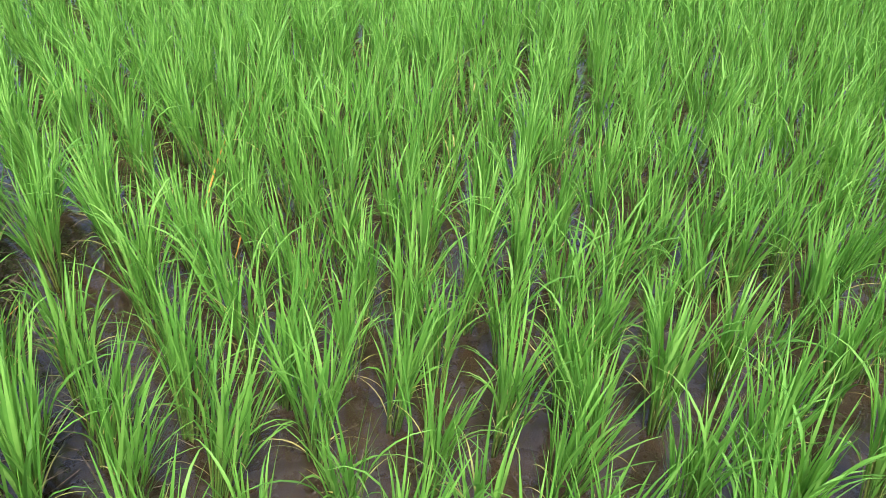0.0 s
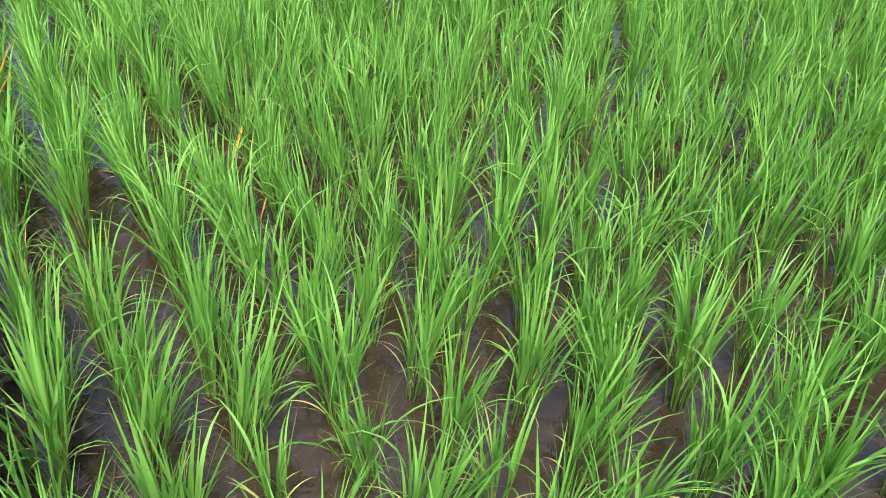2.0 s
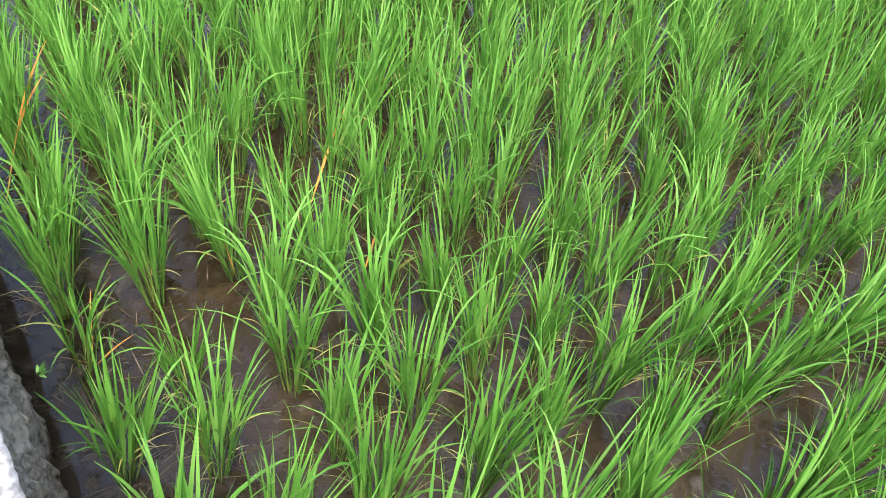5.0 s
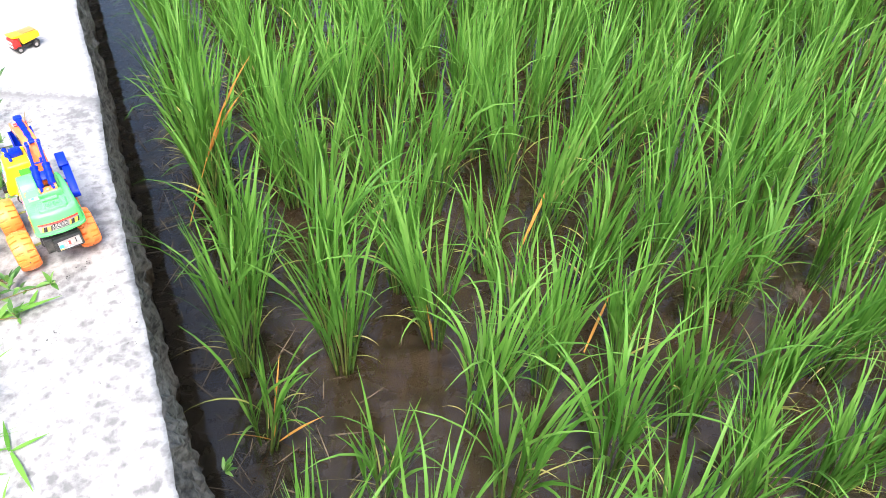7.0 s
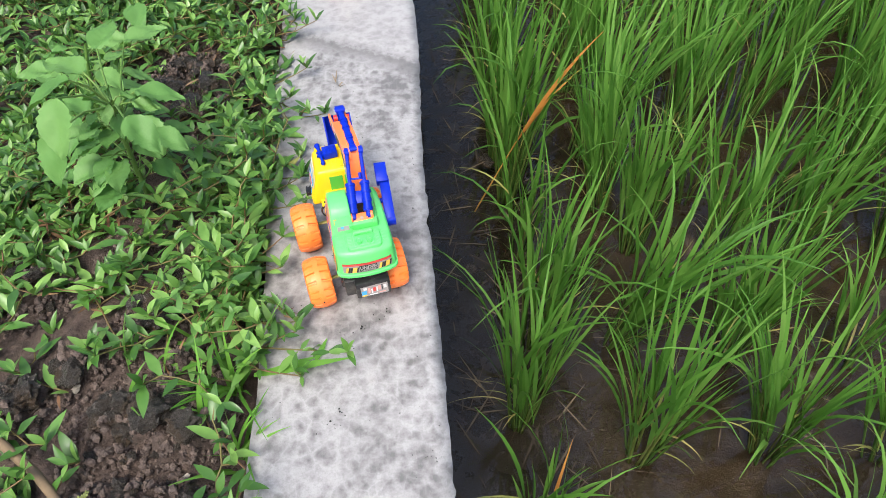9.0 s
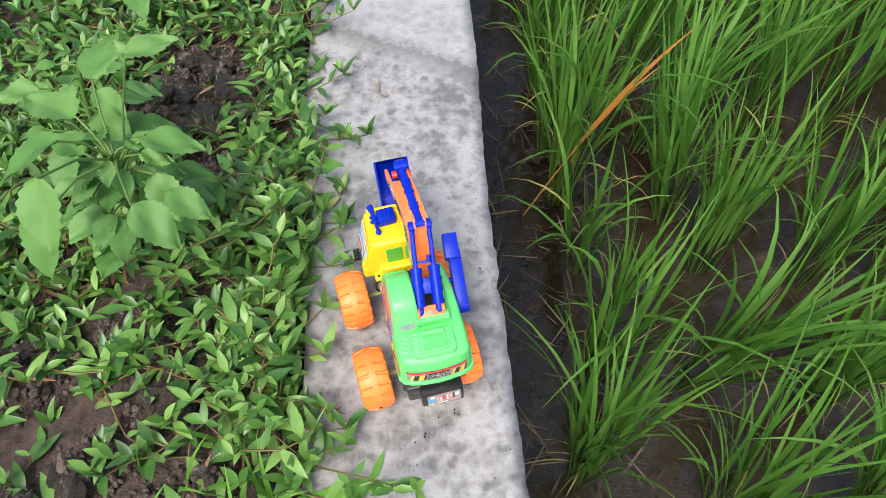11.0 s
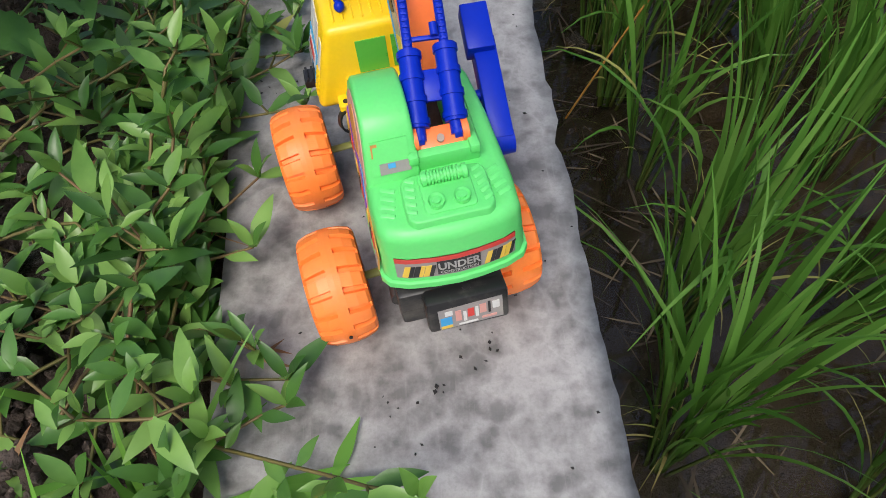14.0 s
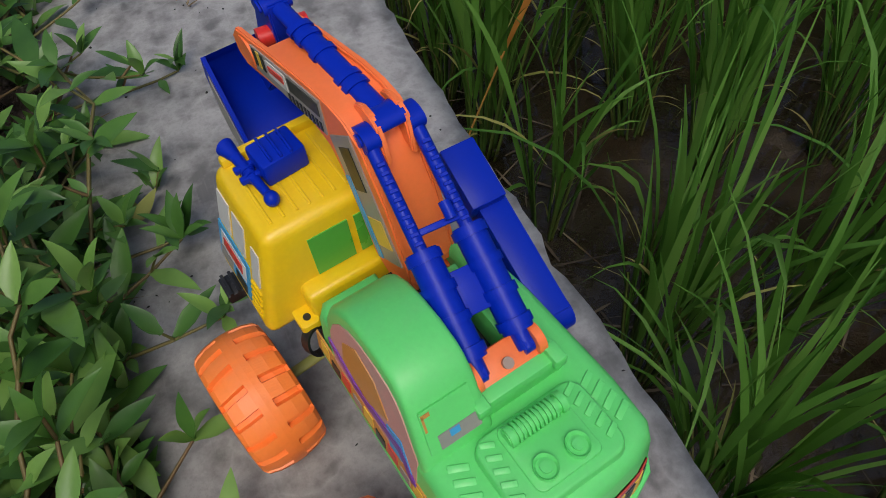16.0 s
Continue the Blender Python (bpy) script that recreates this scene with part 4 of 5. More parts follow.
for y0, y1 in ((0.178, 0.193), (0.160, 0.174)):
    decal("side_window", left_pane(y0, y1, 0.110, 0.130), S_WHITE, cab, "greyish white side window", 0.0005)
decal("side_window", left_pane(0.143, 0.152, 0.104, 0.126), S_WHITE, cab, "narrow white quarter window", 0.0005)
SP = left_pane(0.156, 0.196, 0.082, 0.107)
sp = decal("door_sticker", SP, S_CYAN, cab, "blue and white sticker with a red emblem", 0.0006)
decal("emblem", inside(SP, 0.1, 0.9, 0.4, 0.85), S_WHITE, sp, "plain white emblem", 0.001)
decal("emblem_bar", inside(SP, 0.2, 0.8, 0.52, 0.74), S_RED, sp, lift=0.0014)
decal("emblem_bar", inside(SP, 0.05, 0.45, 0.05, 0.35), S_SILVER, sp, lift=0.001)
decal("emblem_bar", inside(SP, 0.55, 0.9, 0.05, 0.3), S_BLACK, sp, lift=0.001)
for k in range(5):
    decal("grille_bar", left_pane(0.142, 0.154, 0.082 + 0.0042 * k, 0.0835 + 0.0042 * k), T_YELLOW, cab, lift=0.0010)
bm = bmesh.new()
box(bm, (0.026, 0.020, 0.014), (-0.008, 0.176, 0.148), 0.002, Euler((0, 0, radians(4))).to_matrix())
for k in range(3):
    box(bm, (0.0016, 0.018, 0.002), (-0.014 + 0.006 * k, 0.176, 0.1556), 0.0005)
box(bm, (0.014, 0.0035, 0.0035), (-0.025, 0.180, 0.147), 0.0008)
box(bm, (0.014, 0.0035, 0.0035), (-0.025, 0.172, 0.147), 0.0008)
smooth_part("siren_box", bm, T_BLUE, cab, "blue siren box")
bm = bmesh.new()
rod(bm, (-0.0265, 0.188, 0.147), (-0.0285, 0.198, 0.1475), 0.0032, 0.0054, 18)
rod(bm, (-0.0235, 0.158, 0.1455), (-0.0267, 0.189, 0.147), 0.0025, 0.0034, 16)
bmesh.ops.create_uvsphere(bm, u_segments=14, v_segments=10, radius=0.0042, matrix=Matrix.Translation((-0.0232, 0.155, 0.1455)))
for f in (0.172, 0.176):
    rod(bm, (-0.0255, f, 0.146), (-0.0255, f + 0.0015, 0.146), 0.004)
smooth_part("horn", bm, T_BLUE, cab, "blue trumpet horn")

# blue stabiliser arm on the right flank
stab = new("side_arm")
stab.parent = toy
head, tail = Vector((0.078, 0.128, 0.128)), Vector((0.073, 0.050, 0.094))
u = (tail - head).normalized()
q = u.to_track_quat("Y", "Z").to_matrix()
bm = bmesh.new()
box(bm, (0.021, 0.034, 0.018), head + Vector((-0.004, -0.008, 0.0)) + Vector((0, 0, 0.002)), 0.0012, q)
smooth_part("head_block", bm, T_BLUE, stab)
bm = bmesh.new()
box(bm, (0.0175, 0.074, 0.020), head.lerp(tail, 0.56) + Vector((0, 0, -0.003)), 0.0012, q)
smooth_part("arm_bar", bm, T_BLUE, stab)
bm = bmesh.new()
rod(bm, tail + Vector((-0.0088, 0.002, -0.003)), tail + Vector((0.0088, 0.002, -0.003)), 0.0102, seg=24)
smooth_part("round_end", bm, T_BLUE, stab)
bm = bmesh.new()
rod(bm, (0.055, 0.085, 0.104), (0.074, 0.085, 0.104), 0.004)
smooth_part("mount_peg", bm, T_BLUE, stab)


def proportion(co):
    """The body as it is moulded: narrow and high over the wheels."""
    return (0.006 + 0.83 * co.x, 0.002 + 0.905 * co.y, float(np.interp(co.z, (0.02, 0.040, 0.0775, 0.1287, 0.19, 0.22), (0.036, 0.046, 0.087, 0.1345, 0.190, 0.206))))


for ob in toy.children_recursive:
    if ob.type == "MESH" and ob.parent.name.split(".")[0] != "wheel":
        for v in ob.data.vertices:
            v.co = proportion(v.co)
toy.matrix_basis = pose(-0.120, 0.716, 0.0, 0, 0, 9.5)


# ---- small dump truck further along the ledge ----
dump = new("toy_dump_truck")
tagged(dump, "small red and yellow toy dump truck on the ledge", "toy truck")
bm = bmesh.new()
box(bm, (0.030, 0.072, 0.008), (0, 0.0, 0.012), 0.0015)
smooth_part("chassis", bm, T_BLACK, dump, "black plastic chassis")
bm = bmesh.new()
box(bm, (0.036, 0.024, 0.026), (0, 0.026, 0.027), 0.004, seg=3, taper=(0.9, 0.75))
small_cab = smooth_part("cab", bm, T_RED, dump, "red plastic cab")
for z0, z1 in ((0.019, 0.0235), (0.028, 0.0335)):
    decal("white_stripe", ((0.015, 0.0383 - 0.10 * (z0 - 0.014), z0), (-0.015, 0.0383 - 0.10 * (z0 - 0.014), z0), (-0.0145, 0.0383 - 0.10 * (z1 - 0.014), z1), (0.0145, 0.0383 - 0.10 * (z1 - 0.014), z1)),
          S_WHITE, small_cab, "white band", 0.0012)
bm = bmesh.new()
bed = [(-0.040, 0.026), (0.010, 0.020), (0.014, 0.040), (0.034, 0.044), (0.034, 0.048), (0.006, 0.046), (-0.040, 0.042)]
slab(bm, bed, -0.019, 0.019, 0.0, "x")
bmesh.ops.bevel(bm, geom=bm.edges[:], offset=0.0012, segments=2, affect="EDGES")
dump_bed = smooth_part("dump_bed", bm, T_YELLOW, dump, "yellow plastic tipping bed")
bm = bmesh.new()
box(bm, (0.030, 0.040, 0.003), (0, -0.016, 0.0455), 0.0008)
smooth_part("load_floor", bm, T_ORANGE, dump_bed)
for wx in (-0.0175, 0.0175):
    for wy in (0.024, -0.022):
        bm = bmesh.new()
        rod(bm, (wx - 0.004, wy, 0.0092), (wx + 0.004, wy, 0.0092), 0.0092, seg=20)
        w = smooth_part("wheel", bm, T_BLACK, dump, "black plastic wheel")
        bm = bmesh.new()
        rod(bm, (wx - 0.0045, wy, 0.0092), (wx + 0.0045, wy, 0.0092), 0.0045, seg=16)
        smooth_part("hub", bm, S_SILVER, w)
dump.matrix_basis = pose(-0.155, 1.640, 0.0035, 0, 0, 118)


# ---- plants ----
def strip(start, azimuth, tilt, bend, length, width, seg, twist=0.0, form="blade", curve=1.6):
    """A leaf as a narrow strip that starts at a point, tilted from upright and bending over: vertices and faces."""
    t = np.linspace(0, 1, seg + 1)
    lean = tilt + bend * t**curve
    step = length / seg
    mid = (lean[1:] + lean[:-1]) / 2
    out = np.concatenate([[0], np.cumsum(np.sin(mid) * step)])
    up = np.concatenate([[0], np.cumsum(np.cos(mid) * step)])
    ca, sa = math.cos(azimuth), math.sin(azimuth)
    p = np.stack([start[0] + out * ca, start[1] + out * sa, start[2] + up], -1)
    if form == "blade":
        w = width * np.minimum(1, 0.45 + 2.2 * t) * np.clip((1 - t) / 0.55, 0.04, 1) ** 0.8
    elif form == "clasping":
        w = width * np.maximum(np.clip(t / 0.34, 0.18, 1) ** 0.65 * np.clip(1 - np.clip((t - 0.26) / 0.74, 0, 1) ** 1.9, 0, 1) ** 0.95, 0.03)
    else:
        w = width * np.maximum(np.sin(np.pi * np.clip(t, 0, 1) ** 0.8) ** 0.9, 0.06)
    tw = azimuth + math.pi / 2 + twist * t
    side = np.stack([np.cos(tw), np.sin(tw), 0.25 * np.sin(twist * t)], -1) * (w / 2)[:, None]
    return p, side


class Leaves:
    """Gathers leaf strips into one mesh."""

    def __init__(self):
        self.v, self.f = [], []

    def blade(self, *a, **k):
        p, s = strip(*a, **k)
        n, seg = len(self.v), len(p) - 1
        for c, d in zip(p, s):
            self.v += [c - d, c + d]
        self.f += [(n + 2 * i, n + 2 * i + 1, n + 2 * i + 3, n + 2 * i + 2) for i in range(seg)]

    def folded(self, *a, fold=0.25, **k):
        """A broad leaf with a sunk midrib."""
        p, s = strip(*a, **k)
        n, seg = len(self.v), len(p) - 1
        for c, d in zip(p, s):
            lift = np.array([0, 0, fold * np.linalg.norm(d)])
            self.v += [c - d + lift, c, c + d + lift]
        for i in range(seg):
            b = n + 3 * i
            self.f += [(b, b + 1, b + 4, b + 3), (b + 1, b + 2, b + 5, b + 4)]

    def tube(self, pts, r0, r1, sides=4):
        pts = np.asarray(pts, float)
        n, m = len(self.v), len(pts)
        for k, p in enumerate(pts):
            d = pts[min(k + 1, m - 1)] - pts[max(k - 1, 0)]
            d = d / (np.linalg.norm(d) + 1e-9)
            e = np.cross(d, (0.31, 0.83, 0.46))
            e /= np.linalg.norm(e)
            g = np.cross(d, e)
            r = r0 + (r1 - r0) * k / max(1, m - 1)
            for j in range(sides):
                a = 2 * math.pi * j / sides
                self.v.append(p + r * (math.cos(a) * e + math.sin(a) * g))
        for k in range(m - 1):
            for j in range(sides):
                i = (j + 1) % sides
                self.f.append((n + k * sides + j, n + k * sides + i, n + (k + 1) * sides + i, n + (k + 1) * sides + j))

    def put(self, m):
        """This plant's vertices moved by m, as arrays."""
        a = np.asarray(self.v) @ np.array(m.to_3x3()).T
        return a + np.array(m.translation)

    def mesh(self, name):
        return mesh(name, self.v, self.f)


def rice(rng, tillers=13, leaves=3, seg=7, height=1.0):
    """Sheaths, green blades and dry blades of one hill of rice."""
    stems, green, dry = Leaves(), Leaves(), Leaves()
    for _ in range(tillers):
        psi, r = rng.uniform(0, 2 * math.pi), 0.024 * math.sqrt(rng.uniform())
        lean = radians(rng.uniform(1, 9)) + r * 3.2
        h = height * rng.uniform(0.13, 0.22)
        base = np.array([r * math.cos(psi), r * math.sin(psi), -0.03])
        d = np.array([math.sin(lean) * math.cos(psi), math.sin(lean) * math.sin(psi), math.cos(lean)])
        stems.tube([base, base + d * h * 0.5, base + d * (h + 0.03)], 0.0030, 0.0021, 3)
        first = psi + rng.normal(0, 0.5)
        for k in range(leaves):
            f = (0.55, 0.8, 1.0, 0.35)[k % 4]
            az = first + math.pi * k + rng.normal(0, 0.45)
            start = base + d * (h * f)
            if abs((az - psi + math.pi) % (2 * math.pi) - math.pi) > 1.9 and rng.uniform() < 0.55:
                az = psi + rng.normal(0, 0.7)
            length = height * rng.uniform(0.22, 0.34) * (0.85 if k == 0 else 1.08)
            tilt = lean * 0.7 + radians(rng.uniform(1, 10))
            bend = radians(rng.choice([rng.uniform(2, 18), rng.uniform(18, 45), rng.uniform(75, 130)], p=[0.60, 0.25, 0.15]))
            green.folded(start, az, tilt, bend, length, rng.uniform(0.0056, 0.0102), seg, rng.normal(0, 0.8), curve=rng.uniform(1.4, 2.6), fold=0.45)
    for _ in range(rng.integers(6, 11)):
        az = rng.uniform(0, 2 * math.pi)
        dry.blade(np.array([0.015 * math.cos(az), 0.015 * math.sin(az), rng.uniform(0.0, 0.15)]), az, radians(rng.uniform(12, 40)), radians(rng.uniform(30, 110)),
                  rng.uniform(0.08, 0.22), rng.uniform(0.0018, 0.005), seg, rng.normal(0, 1.2))
    return stems, green, dry


rng = np.random.default_rng(12)
RICE_KINDS = []
for k in range(16):
    small = k in (3, 9)
    s, g, d = rice(rng, 9 if small else int(rng.integers(17, 23)), 3, 7, 0.8 if small else rng.uniform(0.92, 1.08))
    RICE_KINDS.append((s.mesh("sheaths"), g.mesh("blades"), d.mesh("dry_blades")))


KNOWN_HILLS = ((0.115, -0.42), (0.145, -0.22), (0.15, 0.51), (0.156, 0.76), (0.215, 0.95), (0.22, 1.22), (0.215, 1.43), (0.315, -0.50), (0.325, -0.28), (0.325, 0.02), (0.345, 0.27),
               (0.388, 0.66), (0.40, 0.93), (0.50, 1.20), (0.54, -0.57), (0.545, -0.33), (0.585, -0.10), (0.59, 0.145), (0.615, 0.362), (0.624, 0.628), (0.765, -0.835), (0.79, -0.61),
               (0.813, -0.37), (0.80, -0.126), (0.825, 0.12), (0.848, 0.60), (0.87, 0.817), (1.02, -0.635), (1.012, -0.384), (1.065, 0.14), (1.22, -0.867), (1.20, -1.11), (1.21, -0.14),
               (1.27, 0.11), (1.50, 0.12), (1.63, -0.80), (1.63, -1.066))


def hill_places(rng):
    """Planting grid, its rows a little askew to the ledge, with the hills whose place is known."""
    spots = []
    for c in range(0, 42):
        for k in range(-11, 34):
            y = 0.135 + 0.243 * k
            spots.append((0.14 + 0.225 * c + 0.06 * (y - 0.135) + rng.normal(0, 0.02), y + rng.normal(0, 0.022)))
    spots = [(x, y) for x, y in spots if x > 0.07 and all(math.hypot(x - a, y - b) > 0.145 for a, b in KNOWN_HILLS)]
    return spots + list(KNOWN_HILLS)


rng = np.random.default_rng(5)
places = hill_places(rng)
near = [p for p in places if p[0] < 2.75 and -1.75 < p[1] < 2.15]
far = [p for p in places if not (p[0] < 2.75 and -1.75 < p[1] < 2.15)]
first = {}
for n, (x, y) in enumerate(near):
    k = int(rng.integers(0, len(RICE_KINDS)))
    turn, lean_x, lean_y = rng.uniform(0, 360), rng.normal(-2, 4), rng.normal(5.0, 4.5) + (1.5 if x < 0.5 else 0)
    m = pose(x, y, WATER_Z + 0.008, lean_x, lean_y, 0) @ pose(0, 0, 0, 0, 0, turn)
    size = rng.uniform(0.9, 1.1) * float(np.interp(y, (-0.6, 0.3, 0.8), (0.98, 0.99, 1.10)))
    m = m @ Matrix.Diagonal((size, size, size, 1))
    if k in first:
        plant = copy_thing(first[k], m)
        plant.matrix_basis = m
    else:
        plant = first[k] = new("rice_plant")
        tagged(plant, "green rice plant with narrow blades standing in muddy water" if k not in (3, 9) else "small thin green rice plant standing in muddy water", "rice plant", "rice hills in the paddy")
        for nm, me, mt in zip(("culm", "foliage", "dry_foliage"), RICE_KINDS[k], (RICE_STEM, RICE, RICE_DRY)):
            part_mesh(nm, me, mt, plant, "withered straw-coloured blades" if nm == "dry_foliage" else "")
        plant.matrix_basis = m

# the rest of the field, one joined sheet of plants
far_rng = np.random.default_rng(8)
far_kinds = [rice(far_rng, 17, 3, 4, far_rng.uniform(0.95, 1.12))[1] for _ in range(8)]
fv, ff, count = [], [], 0
for x, y in far:
    g = far_kinds[int(far_rng.integers(0, 8))]
    s = far_rng.uniform(0.92, 1.1)
    m = pose(x, y, WATER_Z, far_rng.normal(-2, 4), far_rng.normal(5, 4), far_rng.uniform(0, 360)) @ Matrix.Diagonal((s, s, s, 1))
    fv.append(g.put(m))
    ff.append(np.asarray(g.f) + count)
    count += len(g.v)
tagged(part_mesh("rice_field", mesh("rice_field", np.concatenate(fv), np.concatenate(ff).tolist()), RICE),
       "dense field of green rice reaching into the distance", "rice field", kind="stuff")

# a few orange blades that stand out between the hills
torn = Leaves()
torn.tube([(0.12, 1.38, WATER_Z - 0.01), (0.18, 1.38, -0.40), (0.225, 1.38, -0.30)], 0.0022, 0.0018, 4)
torn.blade(np.array([0.225, 1.38, -0.30]), radians(0), radians(25), radians(16), 0.34, 0.014, 9, 0.4)
torn.blade(np.array([0.215, 1.38, -0.32]), radians(14), radians(32), radians(24), 0.26, 0.009, 8, 0.7)
tagged(part_mesh("withered_rice_leaf", torn.mesh("withered_rice_leaf"), RICE_ORANGE), "tall split withered orange rice leaf in the paddy", "leaf", "withered rice leaves")
for x, y, az, tilt, length, width in ((0.16, 0.515, 200, 32, 0.17, 0.0072), (0.165, 0.52, 60, 34, 0.2, 0.0072), (0.172, 0.505, 335, 42, 0.16, 0.0072),
                                      (0.63, 0.64, 100, 12, 0.2, 0.0072), (1.0, 0.84, 25, 32, 0.36, 0.009), (0.98, 0.44, 30, 35, 0.22, 0.0072)):
    l = Leaves()
    l.blade(np.array([x, y, WATER_Z]), radians(az), radians(tilt), radians(14), length, width, 8, 0.5)
    tagged(part_mesh("withered_rice_leaf", l.mesh("withered_rice_leaf"), RICE_ORANGE), "tall withered orange rice leaf in the paddy", "leaf", "withered rice leaves")


# ---- creeping weeds on the soil ----
def creeper(rng, length, n, wander=1.0):
    """One runner: a jointed stem with alternate, pointed leaves that clasp it, short side shoots and a tip."""
    stem, leaf = Leaves(), Leaves()
    h, p, pts = rng.uniform(-0.6, 0.6) * wander, np.array([0.0, 0.0, 0.006]), []
    up, side = rng.uniform(0.02, 0.35), rng.choice([-1, 1])
    for k in range(n + 1):
        pts.append(p.copy())
        size = rng.choice([rng.uniform(0.42, 0.75), rng.uniform(0.75, 1.2)], p=[0.45, 0.55])
        az = h + side * rng.uniform(0.35, 1.5)
        leaf.folded(p, az, radians(rng.uniform(50, 88)), radians(rng.uniform(0, 34)), 0.045 * size, 0.0152 * size**0.8, 8, rng.normal(0, 0.35), "clasping", fold=rng.uniform(0.1, 0.5))
        side = -side
        if rng.uniform() < 0.38:
            q = p + np.array([rng.normal(0, 0.008), rng.normal(0, 0.008), rng.uniform(0.006, 0.022)])
            stem.tube([p, q], 0.0013, 0.001, 4)
            for _ in range(rng.integers(2, 4)):
                z = rng.uniform(0.5, 0.95)
                leaf.folded(q, rng.uniform(0, 6.28), radians(rng.uniform(25, 78)), radians(rng.uniform(0, 35)), 0.037 * z, 0.0138 * z, 7, rng.normal(0, 0.3), "clasping", fold=rng.uniform(0.2, 0.6))
        h += rng.normal(0, 0.35) * wander
        up = up * 0.85 + rng.normal(0.015, 0.13)
        st = length / n * rng.uniform(0.7, 1.3)
        p = p + np.array([math.cos(h) * st, math.sin(h) * st, max(-0.35, min(0.5, up)) * st])
        p[2] = max(p[2], 0.004)
    for s in (-0.9, 0.5, 2.6):
        leaf.folded(pts[-1], h + s, radians(rng.uniform(10, 48)), radians(25), 0.036 * rng.uniform(0.7, 1.2), 0.011, 7, 0.0, "clasping", fold=0.5)
    stem.tube(pts, 0.0017, 0.0011, 4)
    return stem, leaf


rng = np.random.default_rng(31)
CREEPERS = []
for k in range(18):
    n = int(rng.integers(5, 11))
    s, l = creeper(rng, 0.025 * n, n)
    CREEPERS.append((s, l, s.mesh("runner"), l.mesh("leaves")))


def edge_x(y):
    """Where the ledge begins on the garden side."""
    return -0.264 - 0.03 * min(1.0, max(0.0, (y - 0.55) / 0.75))


def settle(leaf, m):
    """Keeps a runner off the open soil and moves it back from the ledge where it would reach too far over it."""
    v = leaf.put(m)
    cx, cy = v[:, 0].mean(), v[:, 1].mean()
    if -0.9 < cx < -0.30 and float(bare(cx, cy)) > 0.12:
        return None
    room = edge_x(cy) + 0.032 + 0.13 * float(fbm(cy, 0.0, 14, 5, 2)) - (0.012 if 0.72 < cy < 0.92 else 0.0) + (0.02 if cy < 0.68 else 0.0)
    return Matrix.Translation((min(0.0, room - v[:, 0].max()), 0, 0)) @ m


def weed_spots(rng, n, x0, x1, y0, y1, thin=1.0):
    out = []
    while len(out) < n:
        x, y = rng.uniform(x0, x1), rng.uniform(y0, y1)
        if bare(x, y, 0.055) > 0.0 and rng.uniform() < 0.955:
            continue
        if float(fbm(x, y, 6, 77, 2)) < -0.06 and rng.uniform() < 0.75:
            continue
        out.append((x, y))
    return out


spots = weed_spots(rng, 190, -0.76, -0.32, 0.33, 1.75) + weed_spots(rng, 62, -0.315, -0.265, 0.53, 1.5) + weed_spots(rng, 6, -0.315, -0.285, 0.15, 0.53)
first = {}
for x, y in spots:
    k = int(rng.integers(0, len(CREEPERS)))
    turn = rng.uniform(0, 360) if x < -0.315 else 90 * rng.choice([-1, 1]) + rng.normal(0, 20)
    z = float(soil_height(x, y)) + rng.uniform(-0.006, 0.010) if x < -0.315 else rng.uniform(-0.006, 0.004)
    m = settle(CREEPERS[k][1], pose(x, y, z, rng.normal(0, 6), rng.normal(0, 6) - (4 if x < -0.315 else 0), turn))
    if m is None:
        continue
    if k in first:
        plant = copy_thing(first[k], m)
    else:
        plant = first[k] = new("creeping_weed")
        tagged(plant, "green creeping weed with lance-shaped leaves on dark soil", "weed", "creeping weeds beside the ledge")
        part_mesh("runner", CREEPERS[k][2], WEED_STEM, plant, "thin jointed brownish runner")
        part_mesh("leaves", CREEPERS[k][3], WEED, plant)
        plant.matrix_basis = m
# single runners that creep out over the concrete
over = np.random.default_rng(91)
for x, y, turn, n in ((-0.269, 0.63, -20, 6), (-0.287, 0.618, 8, 4), (-0.285, 1.145, -8, 4), (-0.292, 1.195, -32, 5), (-0.299, 1.25, 22, 3), (-0.286, 0.938, 25, 3), (-0.286, 0.712, -14, 2), (-0.293, 0.763, 10, 2), (-0.292, 0.905, -6, 3), (-0.292, 0.98, 12, 3), (-0.28, 0.67, 4, 3), (-0.281, 0.595, 2, 3), (-0.296, 1.013, -20, 2), (-0.288, 0.797, 25, 2), (-0.303, 1.425, -16, 4), (-0.303, 1.182, -10, 2)):
    s, l = creeper(over, 0.029 * n, n, 0.3)
    plant = new("creeping_weed")
    tagged(plant, "green weed runner creeping out over the concrete ledge", "weed", "creeping weeds beside the ledge")
    part_mesh("runner", s.mesh("runner"), WEED_STEM, plant, "thin jointed brownish runner")
    part_mesh("leaves", l.mesh("leaves"), WEED, plant)
    plant.matrix_basis = pose(x, y, 0.004, 0, 3, turn) @ Matrix.Diagonal((0.85, 0.85, 0.85, 1))
sv, sf, lv, lf, sc, lc = [], [], [], [], 0, 0
